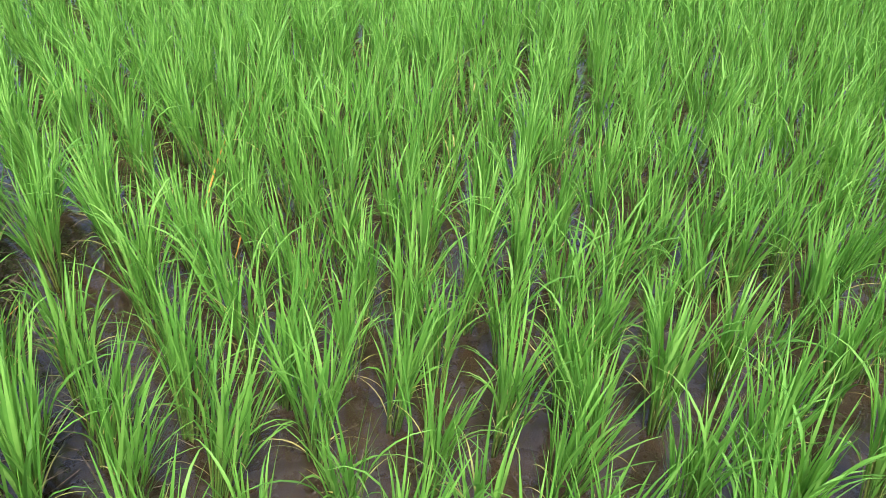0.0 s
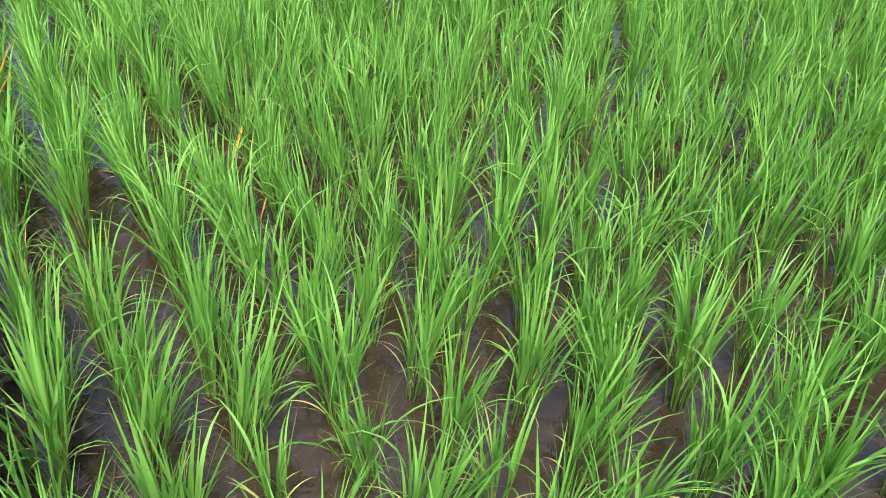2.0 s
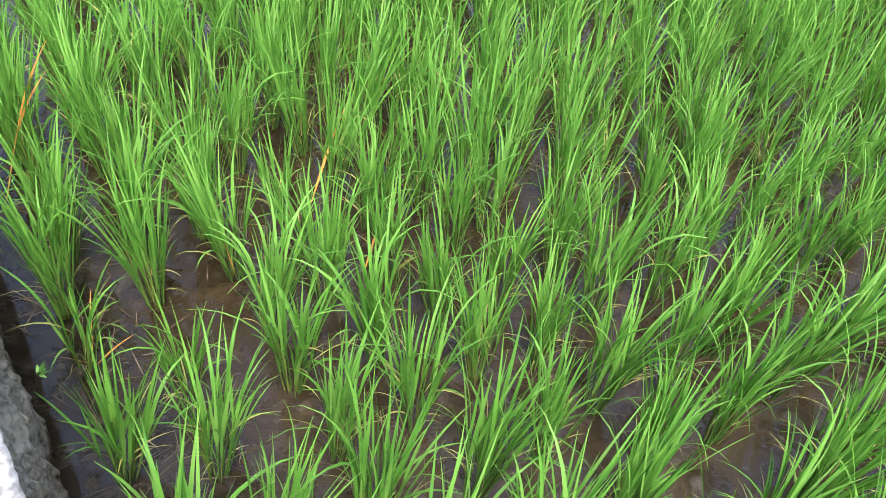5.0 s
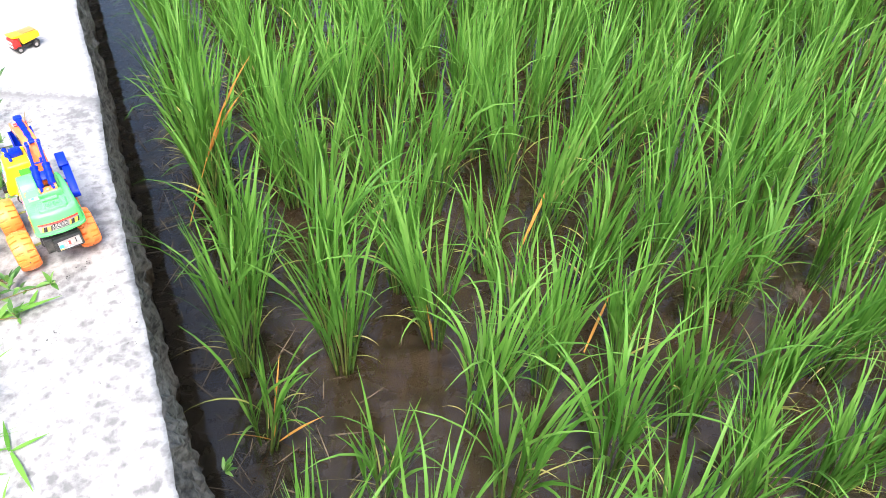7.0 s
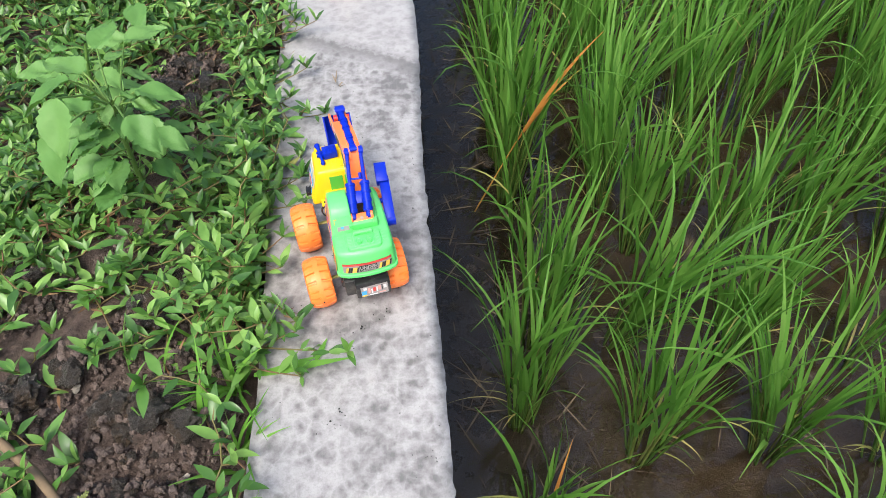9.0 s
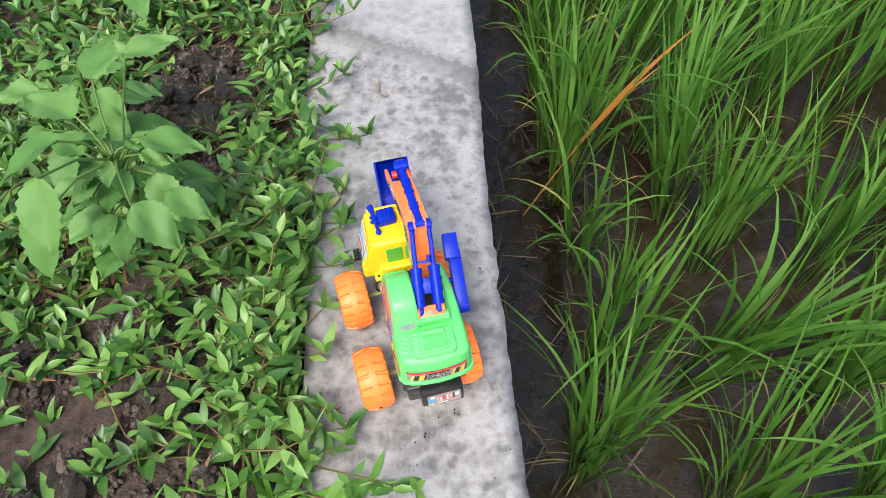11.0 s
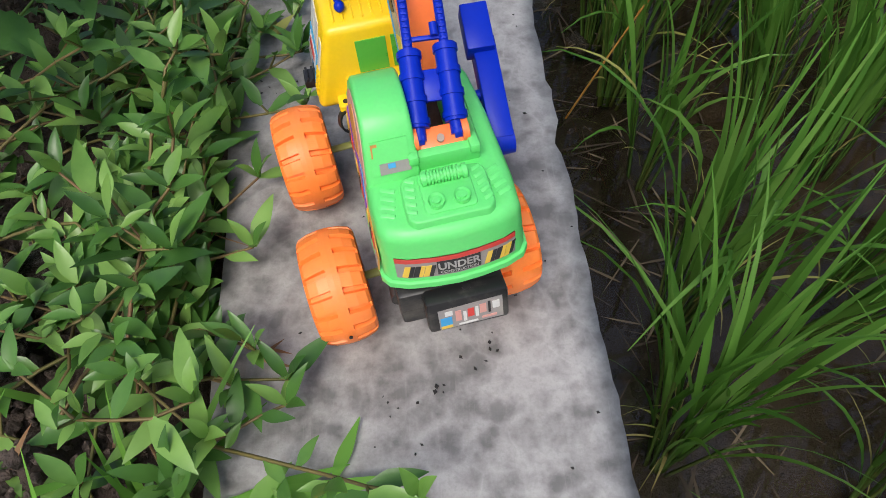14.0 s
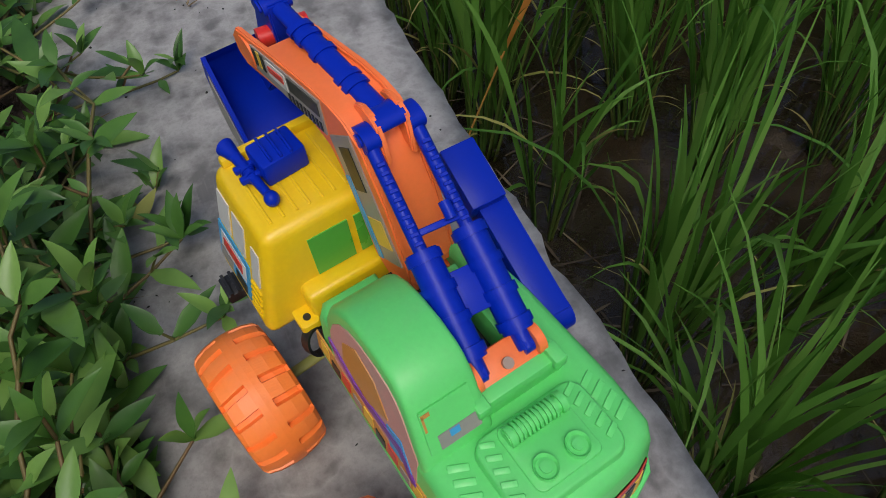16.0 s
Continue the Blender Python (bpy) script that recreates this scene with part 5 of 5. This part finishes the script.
for x, y in weed_spots(rng, 110, -0.80, -0.33, 0.15, 2.1) + weed_spots(rng, 800, -2.0, -0.75, -0.3, 3.0) + weed_spots(rng, 420, -1.2, -0.32, 1.7, 3.2):
    s, l, _, _ = CREEPERS[int(rng.integers(0, len(CREEPERS)))]
    m = pose(x, y, float(soil_height(x, y)) + rng.uniform(-0.004, 0.014), rng.normal(0, 6), rng.normal(0, 6), rng.uniform(0, 360))
    m = settle(l, m)
    if m is None:
        continue
    for src, vs, fs in ((s, sv, sf), (l, lv, lf)):
        off = sc if src is s else lc
        vs.append(src.put(m))
        fs.append([tuple(i + off for i in f) for f in src.f])
    sc += len(s.v)
    lc += len(l.v)
tagged(part_mesh("weed_leaves", mesh("weed_leaves", np.concatenate(lv), [f for g in lf for f in g]), WEED), "mat of small green lance-shaped weed leaves", "weeds", kind="stuff")
tagged(part_mesh("weed_stems", mesh("weed_stems", np.concatenate(sv), [f for g in sf for f in g]), WEED_STEM), "tangle of thin brownish weed runners", "weeds", kind="stuff")


# dead brown scraps caught between the weeds
rng = np.random.default_rng(58)
scraps = Leaves()
for x, y in weed_spots(rng, 420, -0.78, -0.275, 0.33, 1.75):
    z = float(soil_height(x, y)) + rng.uniform(0.006, 0.03) if x < -0.3 else 0.004
    scraps.blade(np.array([x, y, z]), rng.uniform(0, 6.3), radians(rng.uniform(60, 98)), radians(rng.uniform(-30, 40)), rng.uniform(0.012, 0.055), rng.uniform(0.0012, 0.006), 5, rng.normal(0, 1.2))
tagged(part_mesh("dead_leaf_litter", scraps.mesh("dead_leaf_litter"), DEAD), "curled brown dead leaf scraps among the weeds", "leaf litter", kind="stuff")


# ---- broad-leaved weeds ----
def broad_leaf(size, width, seed):
    """One ovate leaf along +x with a bent midrib, sunk side veins and a wavy edge."""
    r = np.random.default_rng(seed)
    n, w = 16, 10
    vs, fs = [], []
    sag, roll = r.uniform(0.02, 0.22), r.uniform(-0.15, 0.15)
    for i in range(n + 1):
        t = i / n
        half = width / 2 * (math.sin(math.pi * min(1, t * 0.96 + 0.02) ** 0.72) ** 0.85)
        for j in range(w + 1):
            s = 2 * j / w - 1
            edge = 1 + 0.07 * math.sin(t * 46 + seed) * abs(s) ** 4
            vein = 0.0019 * math.cos(2 * math.pi * (t * 7 - abs(s) * 1.4)) * (1 - abs(s) * 0.4) * (abs(s) > 0.05)
            z = -sag * size * t * t + 0.26 * abs(s) * half + vein + roll * s * half + 0.002 * math.sin(9 * t + 3 * s + seed)
            vs.append((size * t * (1 - 0.12 * sag), s * half * edge, z))
    for i in range(n):
        for j in range(w):
            a = i * (w + 1) + j
            fs.append((a, a + 1, a + w + 2, a + w + 1))
    return mesh("leaf", vs, fs)


def broad_weed(label, at, height, count, size, seed, lean, spikes, big=(), low=0.18):
    """An upright stem with stalked oval leaves all round, big: large outer leaves by tip, heading, droop and length."""
    r = np.random.default_rng(seed)
    plant = new("broad_leaved_weed")
    tagged(plant, label, "weed")
    pts = [np.array([lean[0] * t * t, lean[1] * t * t, height * t]) for t in np.linspace(0, 1, 8)]
    stem = Leaves()
    stem.tube(pts, 0.006, 0.0025, 8)
    part_mesh("stem", stem.mesh("stem"), BROAD_STEM, plant)
    for k in range(count):
        t = low + (1 - low) * k / count
        p = np.array([lean[0] * t * t, lean[1] * t * t, height * t])
        az = k * 2.4 + r.normal(0, 0.25)
        s = size * (1.1 - 0.55 * t**3) * r.uniform(0.8, 1.12)
        pet = s * r.uniform(0.7, 1.4) * (1.2 - 0.6 * t)
        rise = radians(r.uniform(15, 45))
        q = p + np.array([math.cos(az) * math.cos(rise), math.sin(az) * math.cos(rise), math.sin(rise)]) * pet
        stalk = Leaves()
        stalk.tube([p, (p + q) / 2 + np.array([0, 0, 0.004]), q], 0.0018, 0.0012, 5)
        part_mesh("leaf_stalk", stalk.mesh("leaf_stalk"), BROAD_STEM, plant)
        leaf = part_mesh("leaf", broad_leaf(s, s * r.uniform(0.6, 0.74), seed * 50 + k), BROAD, plant)
        leaf.matrix_basis = Matrix.Translation(q) @ Euler((r.normal(0, 0.12), radians(r.uniform(-8, 34)), az)).to_matrix().to_4x4()
    ground = float(soil_height(at[0], at[1])) - 0.004
    for k, (x, y, z, az, droop, s) in enumerate(big):
        tip = np.array([x - at[0], y - at[1], z - ground])
        az, droop = radians(az), radians(droop)
        q = tip - s * np.array([math.cos(az) * math.cos(droop), math.sin(az) * math.cos(droop), -math.sin(droop)])
        t = max(0.25, min(0.95, q[2] / height - 0.2))
        p = np.array([lean[0] * t * t, lean[1] * t * t, height * t])
        stalk = Leaves()
        stalk.tube([p, (p + q) / 2 + np.array([0, 0, 0.012]), q], 0.002, 0.0013, 5)
        part_mesh("leaf_stalk", stalk.mesh("leaf_stalk"), BROAD_STEM, plant)
        leaf = part_mesh("leaf", broad_leaf(s, s * 0.64, seed * 90 + k), BROAD, plant)
        leaf.matrix_basis = Matrix.Translation(q) @ Euler((r.normal(0, 0.1), droop - 0.08, az)).to_matrix().to_4x4()
    for a, b, rad in spikes:
        bm = bmesh.new()
        a, b = Vector(a), Vector(b)
        d, n = b - a, int((b - a).length / 0.0021)
        for k in range(n):
            t = k / n
            c = a + d * t + Vector((0.012 * math.sin(5 * t + rad * 4000), 0.016 * math.sin(4 * t + rad * 2000) * t, 0.045 * math.sin(math.pi * t) - 0.03 * t * t)) * (d.length / 0.2)
            for j in range(4):
                ang = j * 1.57 + k * 0.9
                o = d.normalized().orthogonal().normalized()
                o.rotate(Matrix.Rotation(ang, 3, d.normalized()))
                rr = rad * 0.92 * (1.0 - 0.6 * t**1.5) * r.uniform(0.45, 1.45)
                bmesh.ops.create_icosphere(bm, subdivisions=1, radius=rr * 0.55, matrix=Matrix.Translation(c + o * rr * 0.75) @ Euler((ang, k, 0)).to_matrix().to_4x4())
        part("flower_spike", bm, SPIKE, plant, "pale yellow-green flower spike")
    plant.matrix_basis = pose(at[0], at[1], ground)
    return plant


broad_weed("bushy green amaranth weed with broad oval leaves on soil", (-0.50, 0.99), 0.27, 38, 0.058, 3, (0.05, -0.07), [],
           ((-0.467, 0.763, 0.27, -95, 52, 0.078), (-0.335, 0.755, 0.28, -35, 34, 0.060), (-0.352, 0.938, 0.222, -4, 14, 0.072), (-0.425, 1.168, 0.20, 20, 0, 0.075), (-0.50, 0.765, 0.22, -115, 55, 0.075),
            (-0.55, 0.86, 0.28, -165, 20, 0.085), (-0.385, 0.865, 0.18, -60, 40, 0.062), (-0.345, 0.86, 0.19, -25, 20, 0.06), (-0.48, 1.10, 0.27, 80, -10, 0.07), (-0.56, 1.0, 0.26, 150, 5, 0.08)))
broad_weed("leafy pale green amaranth weed on soil", (-0.60, 1.14), 0.24, 18, 0.066, 14, (0.04, 0.0), [])
broad_weed("young broad-leaved green weed on soil", (-0.625, 1.56), 0.14, 10, 0.07, 9, (0.008, 0.088), [])
broad_weed("tall amaranth weed with pale drooping flower spikes", (-0.43, 0.19), 0.355, 18, 0.05, 5, (0.103, 0.05),
           [((0.108, 0.052, 0.352), (0.219, 0.039, 0.372), 0.0055), ((0.118, 0.052, 0.352), (0.15, 0.09, 0.376), 0.0042), ((0.12, 0.051, 0.352), (0.156, 0.017, 0.345), 0.0045),
            ((0.108, 0.052, 0.352), (0.058, 0.065, 0.362), 0.0042), ((0.113, 0.052, 0.354), (0.143, 0.037, 0.362), 0.004), ((0.103, 0.052, 0.352), (0.11, -0.005, 0.345), 0.0042),
            ((0.103, 0.052, 0.352), (0.073, 0.027, 0.35), 0.0038)], (), 0.5)


# ---- grass tufts, loose leaves, stick, clods, grit ----
def tuft(label, at, count, length, width, seed, spread_deg=60, toward=None, material=GRASS):
    r = np.random.default_rng(seed)
    l = Leaves()
    for _ in range(count):
        az = r.uniform(0, 2 * math.pi) if toward is None else radians(toward) + r.normal(0, 0.7)
        l.blade(np.array([r.normal(0, 0.006), r.normal(0, 0.006), -0.004]), az, radians(r.uniform(8, spread_deg)), radians(r.uniform(15, 70)), length * r.uniform(0.55, 1.1), width * r.uniform(0.7, 1.15), 7, r.normal(0, 0.7))
    ob = tagged(part_mesh("grass_tuft", l.mesh("grass_tuft"), material), label, "grass", "grass tufts")
    ob.matrix_basis = pose(at[0], at[1], float(soil_height(at[0], at[1])))
    return ob


tuft("bright green grass tuft at the ledge's edge", (-0.303, 0.589), 22, 0.15, 0.0075, 1, 55)
tuft("bright green grass tuft at the ledge's edge", (-0.291, 0.495), 14, 0.12, 0.006, 2, 65, 10)
for k, (x, y, az) in enumerate(((-0.283, 0.43, -70), (-0.287, 0.385, -60), (-0.281, 0.345, 20), (-0.277, 0.25, -80), (-0.283, 0.475, -100))):
    tuft("straggling green and yellow grass along the ledge's edge", (x, y), 6, 0.13, 0.005, 70 + k, 80, az)
tuft("green grass tuft on soil", (-0.307, 0.334), 16, 0.12, 0.005, 3, 75, 0)
tuft("fine pale green grass tuft on bare soil", (-0.448, 1.268), 40, 0.055, 0.0018, 4, 70)
tuft("fine pale green grass tuft on bare soil", (-0.449, 1.193), 30, 0.05, 0.0018, 5, 75)
for k, (x, y, az) in enumerate(((-0.407, 0.611, 20), (-0.356, 0.67, 150), (-0.462, 0.627, 60), (-0.323, 0.729, 95), (-0.39, 0.847, 10), (-0.504, 0.775, 200), (-0.342, 0.992, 80), (-0.442, 0.571, -20), (-0.332, 0.521, 70))):
    tuft("long bright green grass blades among weeds", (x, y), 4, 0.14, 0.0072, 40 + k, 78, az)
tuft("dry brown grass at the ledge's edge", (-0.274, 0.308), 14, 0.09, 0.003, 7, 75, 30, STRAW)
for k, (x, y, az) in enumerate(((-0.257, 0.205, 20), (-0.271, 0.129, 40), (-0.367, 0.943, 0), (-0.32, 1.106, 10), (-0.352, 1.462, 0))):
    tuft("green grass tuft on soil", (x, y), 8, 0.10, 0.005, 20 + k, 70, az)


def lying_leaf(label, at, az, length, width, seed, material=GRASS, count=3):
    l = Leaves()
    r = np.random.default_rng(seed)
    for k in range(count):
        l.blade(np.array([0, 0, 0.003 + 0.0015 * k]), az + r.normal(0, 0.35 if count > 1 else 0.04), radians(r.uniform(72, 86)), radians(r.uniform(4, 16)), length * (r.uniform(0.6, 1.0) if count > 1 else 1.0), width, 7, 0.3)
    ob = tagged(part_mesh("fallen_leaf", l.mesh("fallen_leaf"), material), label, "leaf", "loose leaves on the ledge")
    ob.matrix_basis = pose(at[0], at[1], 0.001)
    return ob


for at, az, length, width in (((-0.268, 0.587), 4, 0.142, 0.014), ((-0.245, 0.592), 12, 0.075, 0.009), ((-0.182, 0.602), 66, 0.040, 0.009), ((-0.272, 0.302), 0, 0.055, 0.005), ((-0.219, 0.296), 8, 0.055, 0.007),
                              ((-0.221, 0.297), 96, 0.062, 0.007), ((-0.219, 0.294), -72, 0.09, 0.008), ((-0.262, 0.27), -20, 0.04, 0.006)):
    lying_leaf("green grass blade lying on the ledge", at, radians(az), length, width, 1, GRASS, 1)
lying_leaf("withered pale leaf scrap on the ledge", (-0.246, 1.011), radians(60), 0.032, 0.011, 3, RICE_DRY)
lying_leaf("withered brown weed scrap on the ledge", (-0.233, 0.685), radians(15), 0.028, 0.003, 8, DEAD)
lying_leaf("withered brown weed scrap on the ledge", (-0.23, 0.692), radians(-40), 0.02, 0.0025, 9, DEAD)
lying_leaf("dead brown twig scrap on the ledge", (-0.169, 1.251), radians(120), 0.045, 0.002, 4, STRAW)
lying_leaf("dead brown twig scrap on the ledge", (-0.162, 1.237), radians(40), 0.02, 0.002, 5, STRAW)

stick = Leaves()
stick.tube([(-0.60, 0.516, 0.016), (-0.53, 0.46, 0.014), (-0.47, 0.397, 0.010), (-0.413, 0.343, 0.006)], 0.0068, 0.0058, 9)
tagged(part_mesh("dry_stick", stick.mesh("dry_stick"), STRAW), "dry pale brown stick lying on soil", "stick")

rng = np.random.default_rng(77)
CLODS = []
for k in range(5):
    bm = bmesh.new()
    bmesh.ops.create_icosphere(bm, subdivisions=3, radius=1.0)
    for v in bm.verts:
        v.co *= 1 + 0.5 * noise.fractal(v.co * 1.3 + Vector((k * 7, 0, 0)), 1.0, 2.0, 4) + 0.26 * noise.noise(v.co * 4.5) + 0.2 * noise.noise(v.co * 9)
        v.co.z *= 0.72
    me = bpy.data.meshes.new("soil_clod")
    bm.to_mesh(me)
    bm.free()
    CLODS.append(me)
n = 0
while n < 330:
    x, y = rng.uniform(-0.8, -0.30), rng.uniform(0.25, 1.75)
    b = float(bare(x, y))
    if b < 0.06 or rng.uniform() > b + 0.4:
        continue
    r = (0.004 + 0.02 * rng.uniform() ** 2.2) * (1.1 if b > 0.4 else 0.7)
    ob = part_mesh("soil_clod", CLODS[n % 5], CLOD)
    tagged(ob, "crumbly dark brown clod of garden soil", "soil clod", "soil clods")
    ob.matrix_basis = pose(x, y, float(soil_height(x, y)) + r * 0.25, rng.uniform(-30, 30), rng.uniform(-30, 30), rng.uniform(0, 360)) @ Matrix.Diagonal((r, r * rng.uniform(0.7, 1.1), r * 0.9, 1))
    n += 1
for x, y, r in ((-0.416, 0.611, 0.006), (-0.455, 0.571, 0.005), (-0.347, 0.454, 0.004), (-0.533, 0.604, 0.007), (-0.499, 0.889, 0.005)):
    ob = part_mesh("pebble", CLODS[2].copy(), STONE)
    tagged(ob, "small pale pebble on the soil", "pebble", "pale pebbles")
    ob.matrix_basis = pose(x, y, float(soil_height(x, y)) + 0.006, 20, 10, x * 900) @ Matrix.Diagonal((r, r * 0.8, r * 0.8, 1))


def scatter(name, label, category, spots, material, lo, hi, seed):
    """Many tiny crumbs as one mesh."""
    r = np.random.default_rng(seed)
    vs, fs = [], []
    unit = np.array([(1, 0, 0), (-1, 0, 0), (0, 1, 0), (0, -1, 0), (0, 0, 1), (0, 0, -1)], float)
    for x, y, z in spots:
        s = r.uniform(lo, hi)
        n = len(vs)
        vs += list(unit * s * r.uniform(0.5, 1.3, (6, 1)) * (1, r.uniform(0.4, 1.0), 0.6) @ np.array(Euler((0, 0, r.uniform(0, 6))).to_matrix()) + (x, y, z + s * 0.3))
        fs += [(n + a, n + b, n + c) for a in (0, 1) for b in (2, 3) for c in (4, 5)]
    return tagged(part_mesh(name, mesh(name, vs, fs, False), material), label, category, kind="stuff")


rng = np.random.default_rng(14)
cv, cf, count = [], [], 0
ball = bmesh.new()
bmesh.ops.create_icosphere(ball, subdivisions=1, radius=1.0)
ball_v, ball_f = np.array([v.co[:] for v in ball.verts]), [tuple(v.index for v in f.verts) for f in ball.faces]
ball.free()
while count < 8000:
    x, y = rng.uniform(-0.85, -0.295), rng.uniform(0.22, 1.8)
    b = float(bare(x, y, 0.03))
    if b < 0.05 or rng.uniform() > b + 0.3:
        continue
    r = 0.0016 + 0.0065 * rng.uniform() ** 2.4
    turn = np.array(Euler(tuple(rng.uniform(0, 6, 3))).to_matrix())
    cv.append((ball_v * rng.uniform(0.6, 1.25, (len(ball_v), 1)) * (1, rng.uniform(0.6, 1), rng.uniform(0.6, 1))) @ turn.T * r + (x, y, float(soil_height(x, y)) + r * 0.4 + 0.01 * b * rng.uniform()))
    cf += [tuple(i + count * len(ball_v) for i in f) for f in ball_f]
    count += 1
tagged(part_mesh("soil_crumbs", mesh("soil_crumbs", np.concatenate(cv), cf, False), CLOD), "loose brown crumbs of dry garden soil", "soil", kind="stuff")
rng = np.random.default_rng(4)
spots = [(rng.uniform(-0.255, -0.01), rng.uniform(-0.4, 2.0), 0.001) for _ in range(90)]
for cx, cy in ((-0.154, 0.52), (-0.15, 0.5), (-0.144, 0.635), (-0.118, 0.654), (-0.088, 0.685), (-0.033, 0.444), (-0.251, 0.95), (-0.164, 1.237)):
    spots += [(cx + rng.normal(0, 0.010), cy + rng.normal(0, 0.010), 0.001) for _ in range(7)]
scatter("grit", "specks of dark grit on the concrete", "grit", spots, GRIT, 0.0006, 0.0020, 1)
spots = []
while len(spots) < 4200:
    x, y = 0.02 + abs(rng.normal(0, 0.9)), rng.uniform(-1.6, 2.2)
    if float(fbm(x, y, 5, 61, 2)) > -0.05:
        spots.append((x, y, max(WATER_Z, float(mud_height(np.float64(x), np.float64(y))))))
spots += [(x, y, max(WATER_Z, float(mud_height(np.float64(x), np.float64(y)))) + 0.0005) for x, y in zip(rng.uniform(0.01, 0.34, 420), rng.uniform(-1.2, 2.0, 420))]
scatter("mud_crumbs", "dark crumbs and snail casts on the mud", "debris", spots, GRIT, 0.0015, 0.0045, 2)
sv = Leaves()
for n in range(420):
    x, y = (0.03 + abs(rng.normal(0, 0.9)) if n % 3 else rng.uniform(0.02, 0.4)), rng.uniform(-1.5, 2.2)
    sv.blade(np.array([x, y, WATER_Z + 0.004]), rng.uniform(0, 6.3), radians(rng.uniform(80, 92)), radians(rng.uniform(-8, 8)), rng.uniform(0.02, 0.11), rng.uniform(0.001, 0.0042), 3, 0.3)
tagged(part_mesh("straw_litter", sv.mesh("straw_litter"), LITTER), "pale rotting straw scraps on the mud", "straw", kind="stuff")
# lumps of silt and old straw half sunk in the ditch
rng = np.random.default_rng(36)
for n in range(46):
    x, y, r = 0.03 + 0.24 * rng.uniform() ** 1.3, rng.uniform(-1.2, 2.0), 0.006 + 0.016 * rng.uniform() ** 2
    ob = part_mesh("silt_lump", CLODS[n % 5], MUD)
    tagged(ob, "dark wet lump of silt in the ditch", "mud", "silt lumps in the ditch")
    ob.matrix_basis = pose(x, y, WATER_Z - r * 0.15, 0, 0, rng.uniform(0, 360)) @ Matrix.Diagonal((r, r * rng.uniform(0.6, 1.6), r * 0.5, 1))
old = Leaves()
for n in range(260):
    x, y = 0.03 + 0.27 * rng.uniform(), rng.uniform(-1.3, 2.1)
    old.blade(np.array([x, y, WATER_Z + 0.0015]), rng.uniform(0, 6.3), radians(rng.uniform(84, 92)), radians(rng.uniform(-6, 6)), rng.uniform(0.03, 0.16), rng.uniform(0.0012, 0.005), 4, 0.3)
tagged(part_mesh("sunken_straw", old.mesh("sunken_straw"), LITTER), "dark rotting straw floating in the ditch", "straw", kind="stuff")
# sprouts at the foot of the ledge
for k, (x, y, z) in enumerate(((0.045, 0.02, -0.44), (0.05, 0.33, -0.30), (0.03, -0.9, -0.40))):
    l = Leaves()
    r = np.random.default_rng(60 + k)
    for _ in range(9):
        l.folded(np.array([0, 0, 0.0]), r.uniform(-1.5, 1.5), radians(r.uniform(20, 70)), radians(30), r.uniform(0.018, 0.035), 0.008, 5, 0, "lance", fold=0.3)
    ob = tagged(part_mesh("sprout", l.mesh("sprout"), WEED), "tiny green sprout growing from the rough ledge", "weed", "sprouts on the ledge")
    ob.matrix_basis = pose(x, y, z)
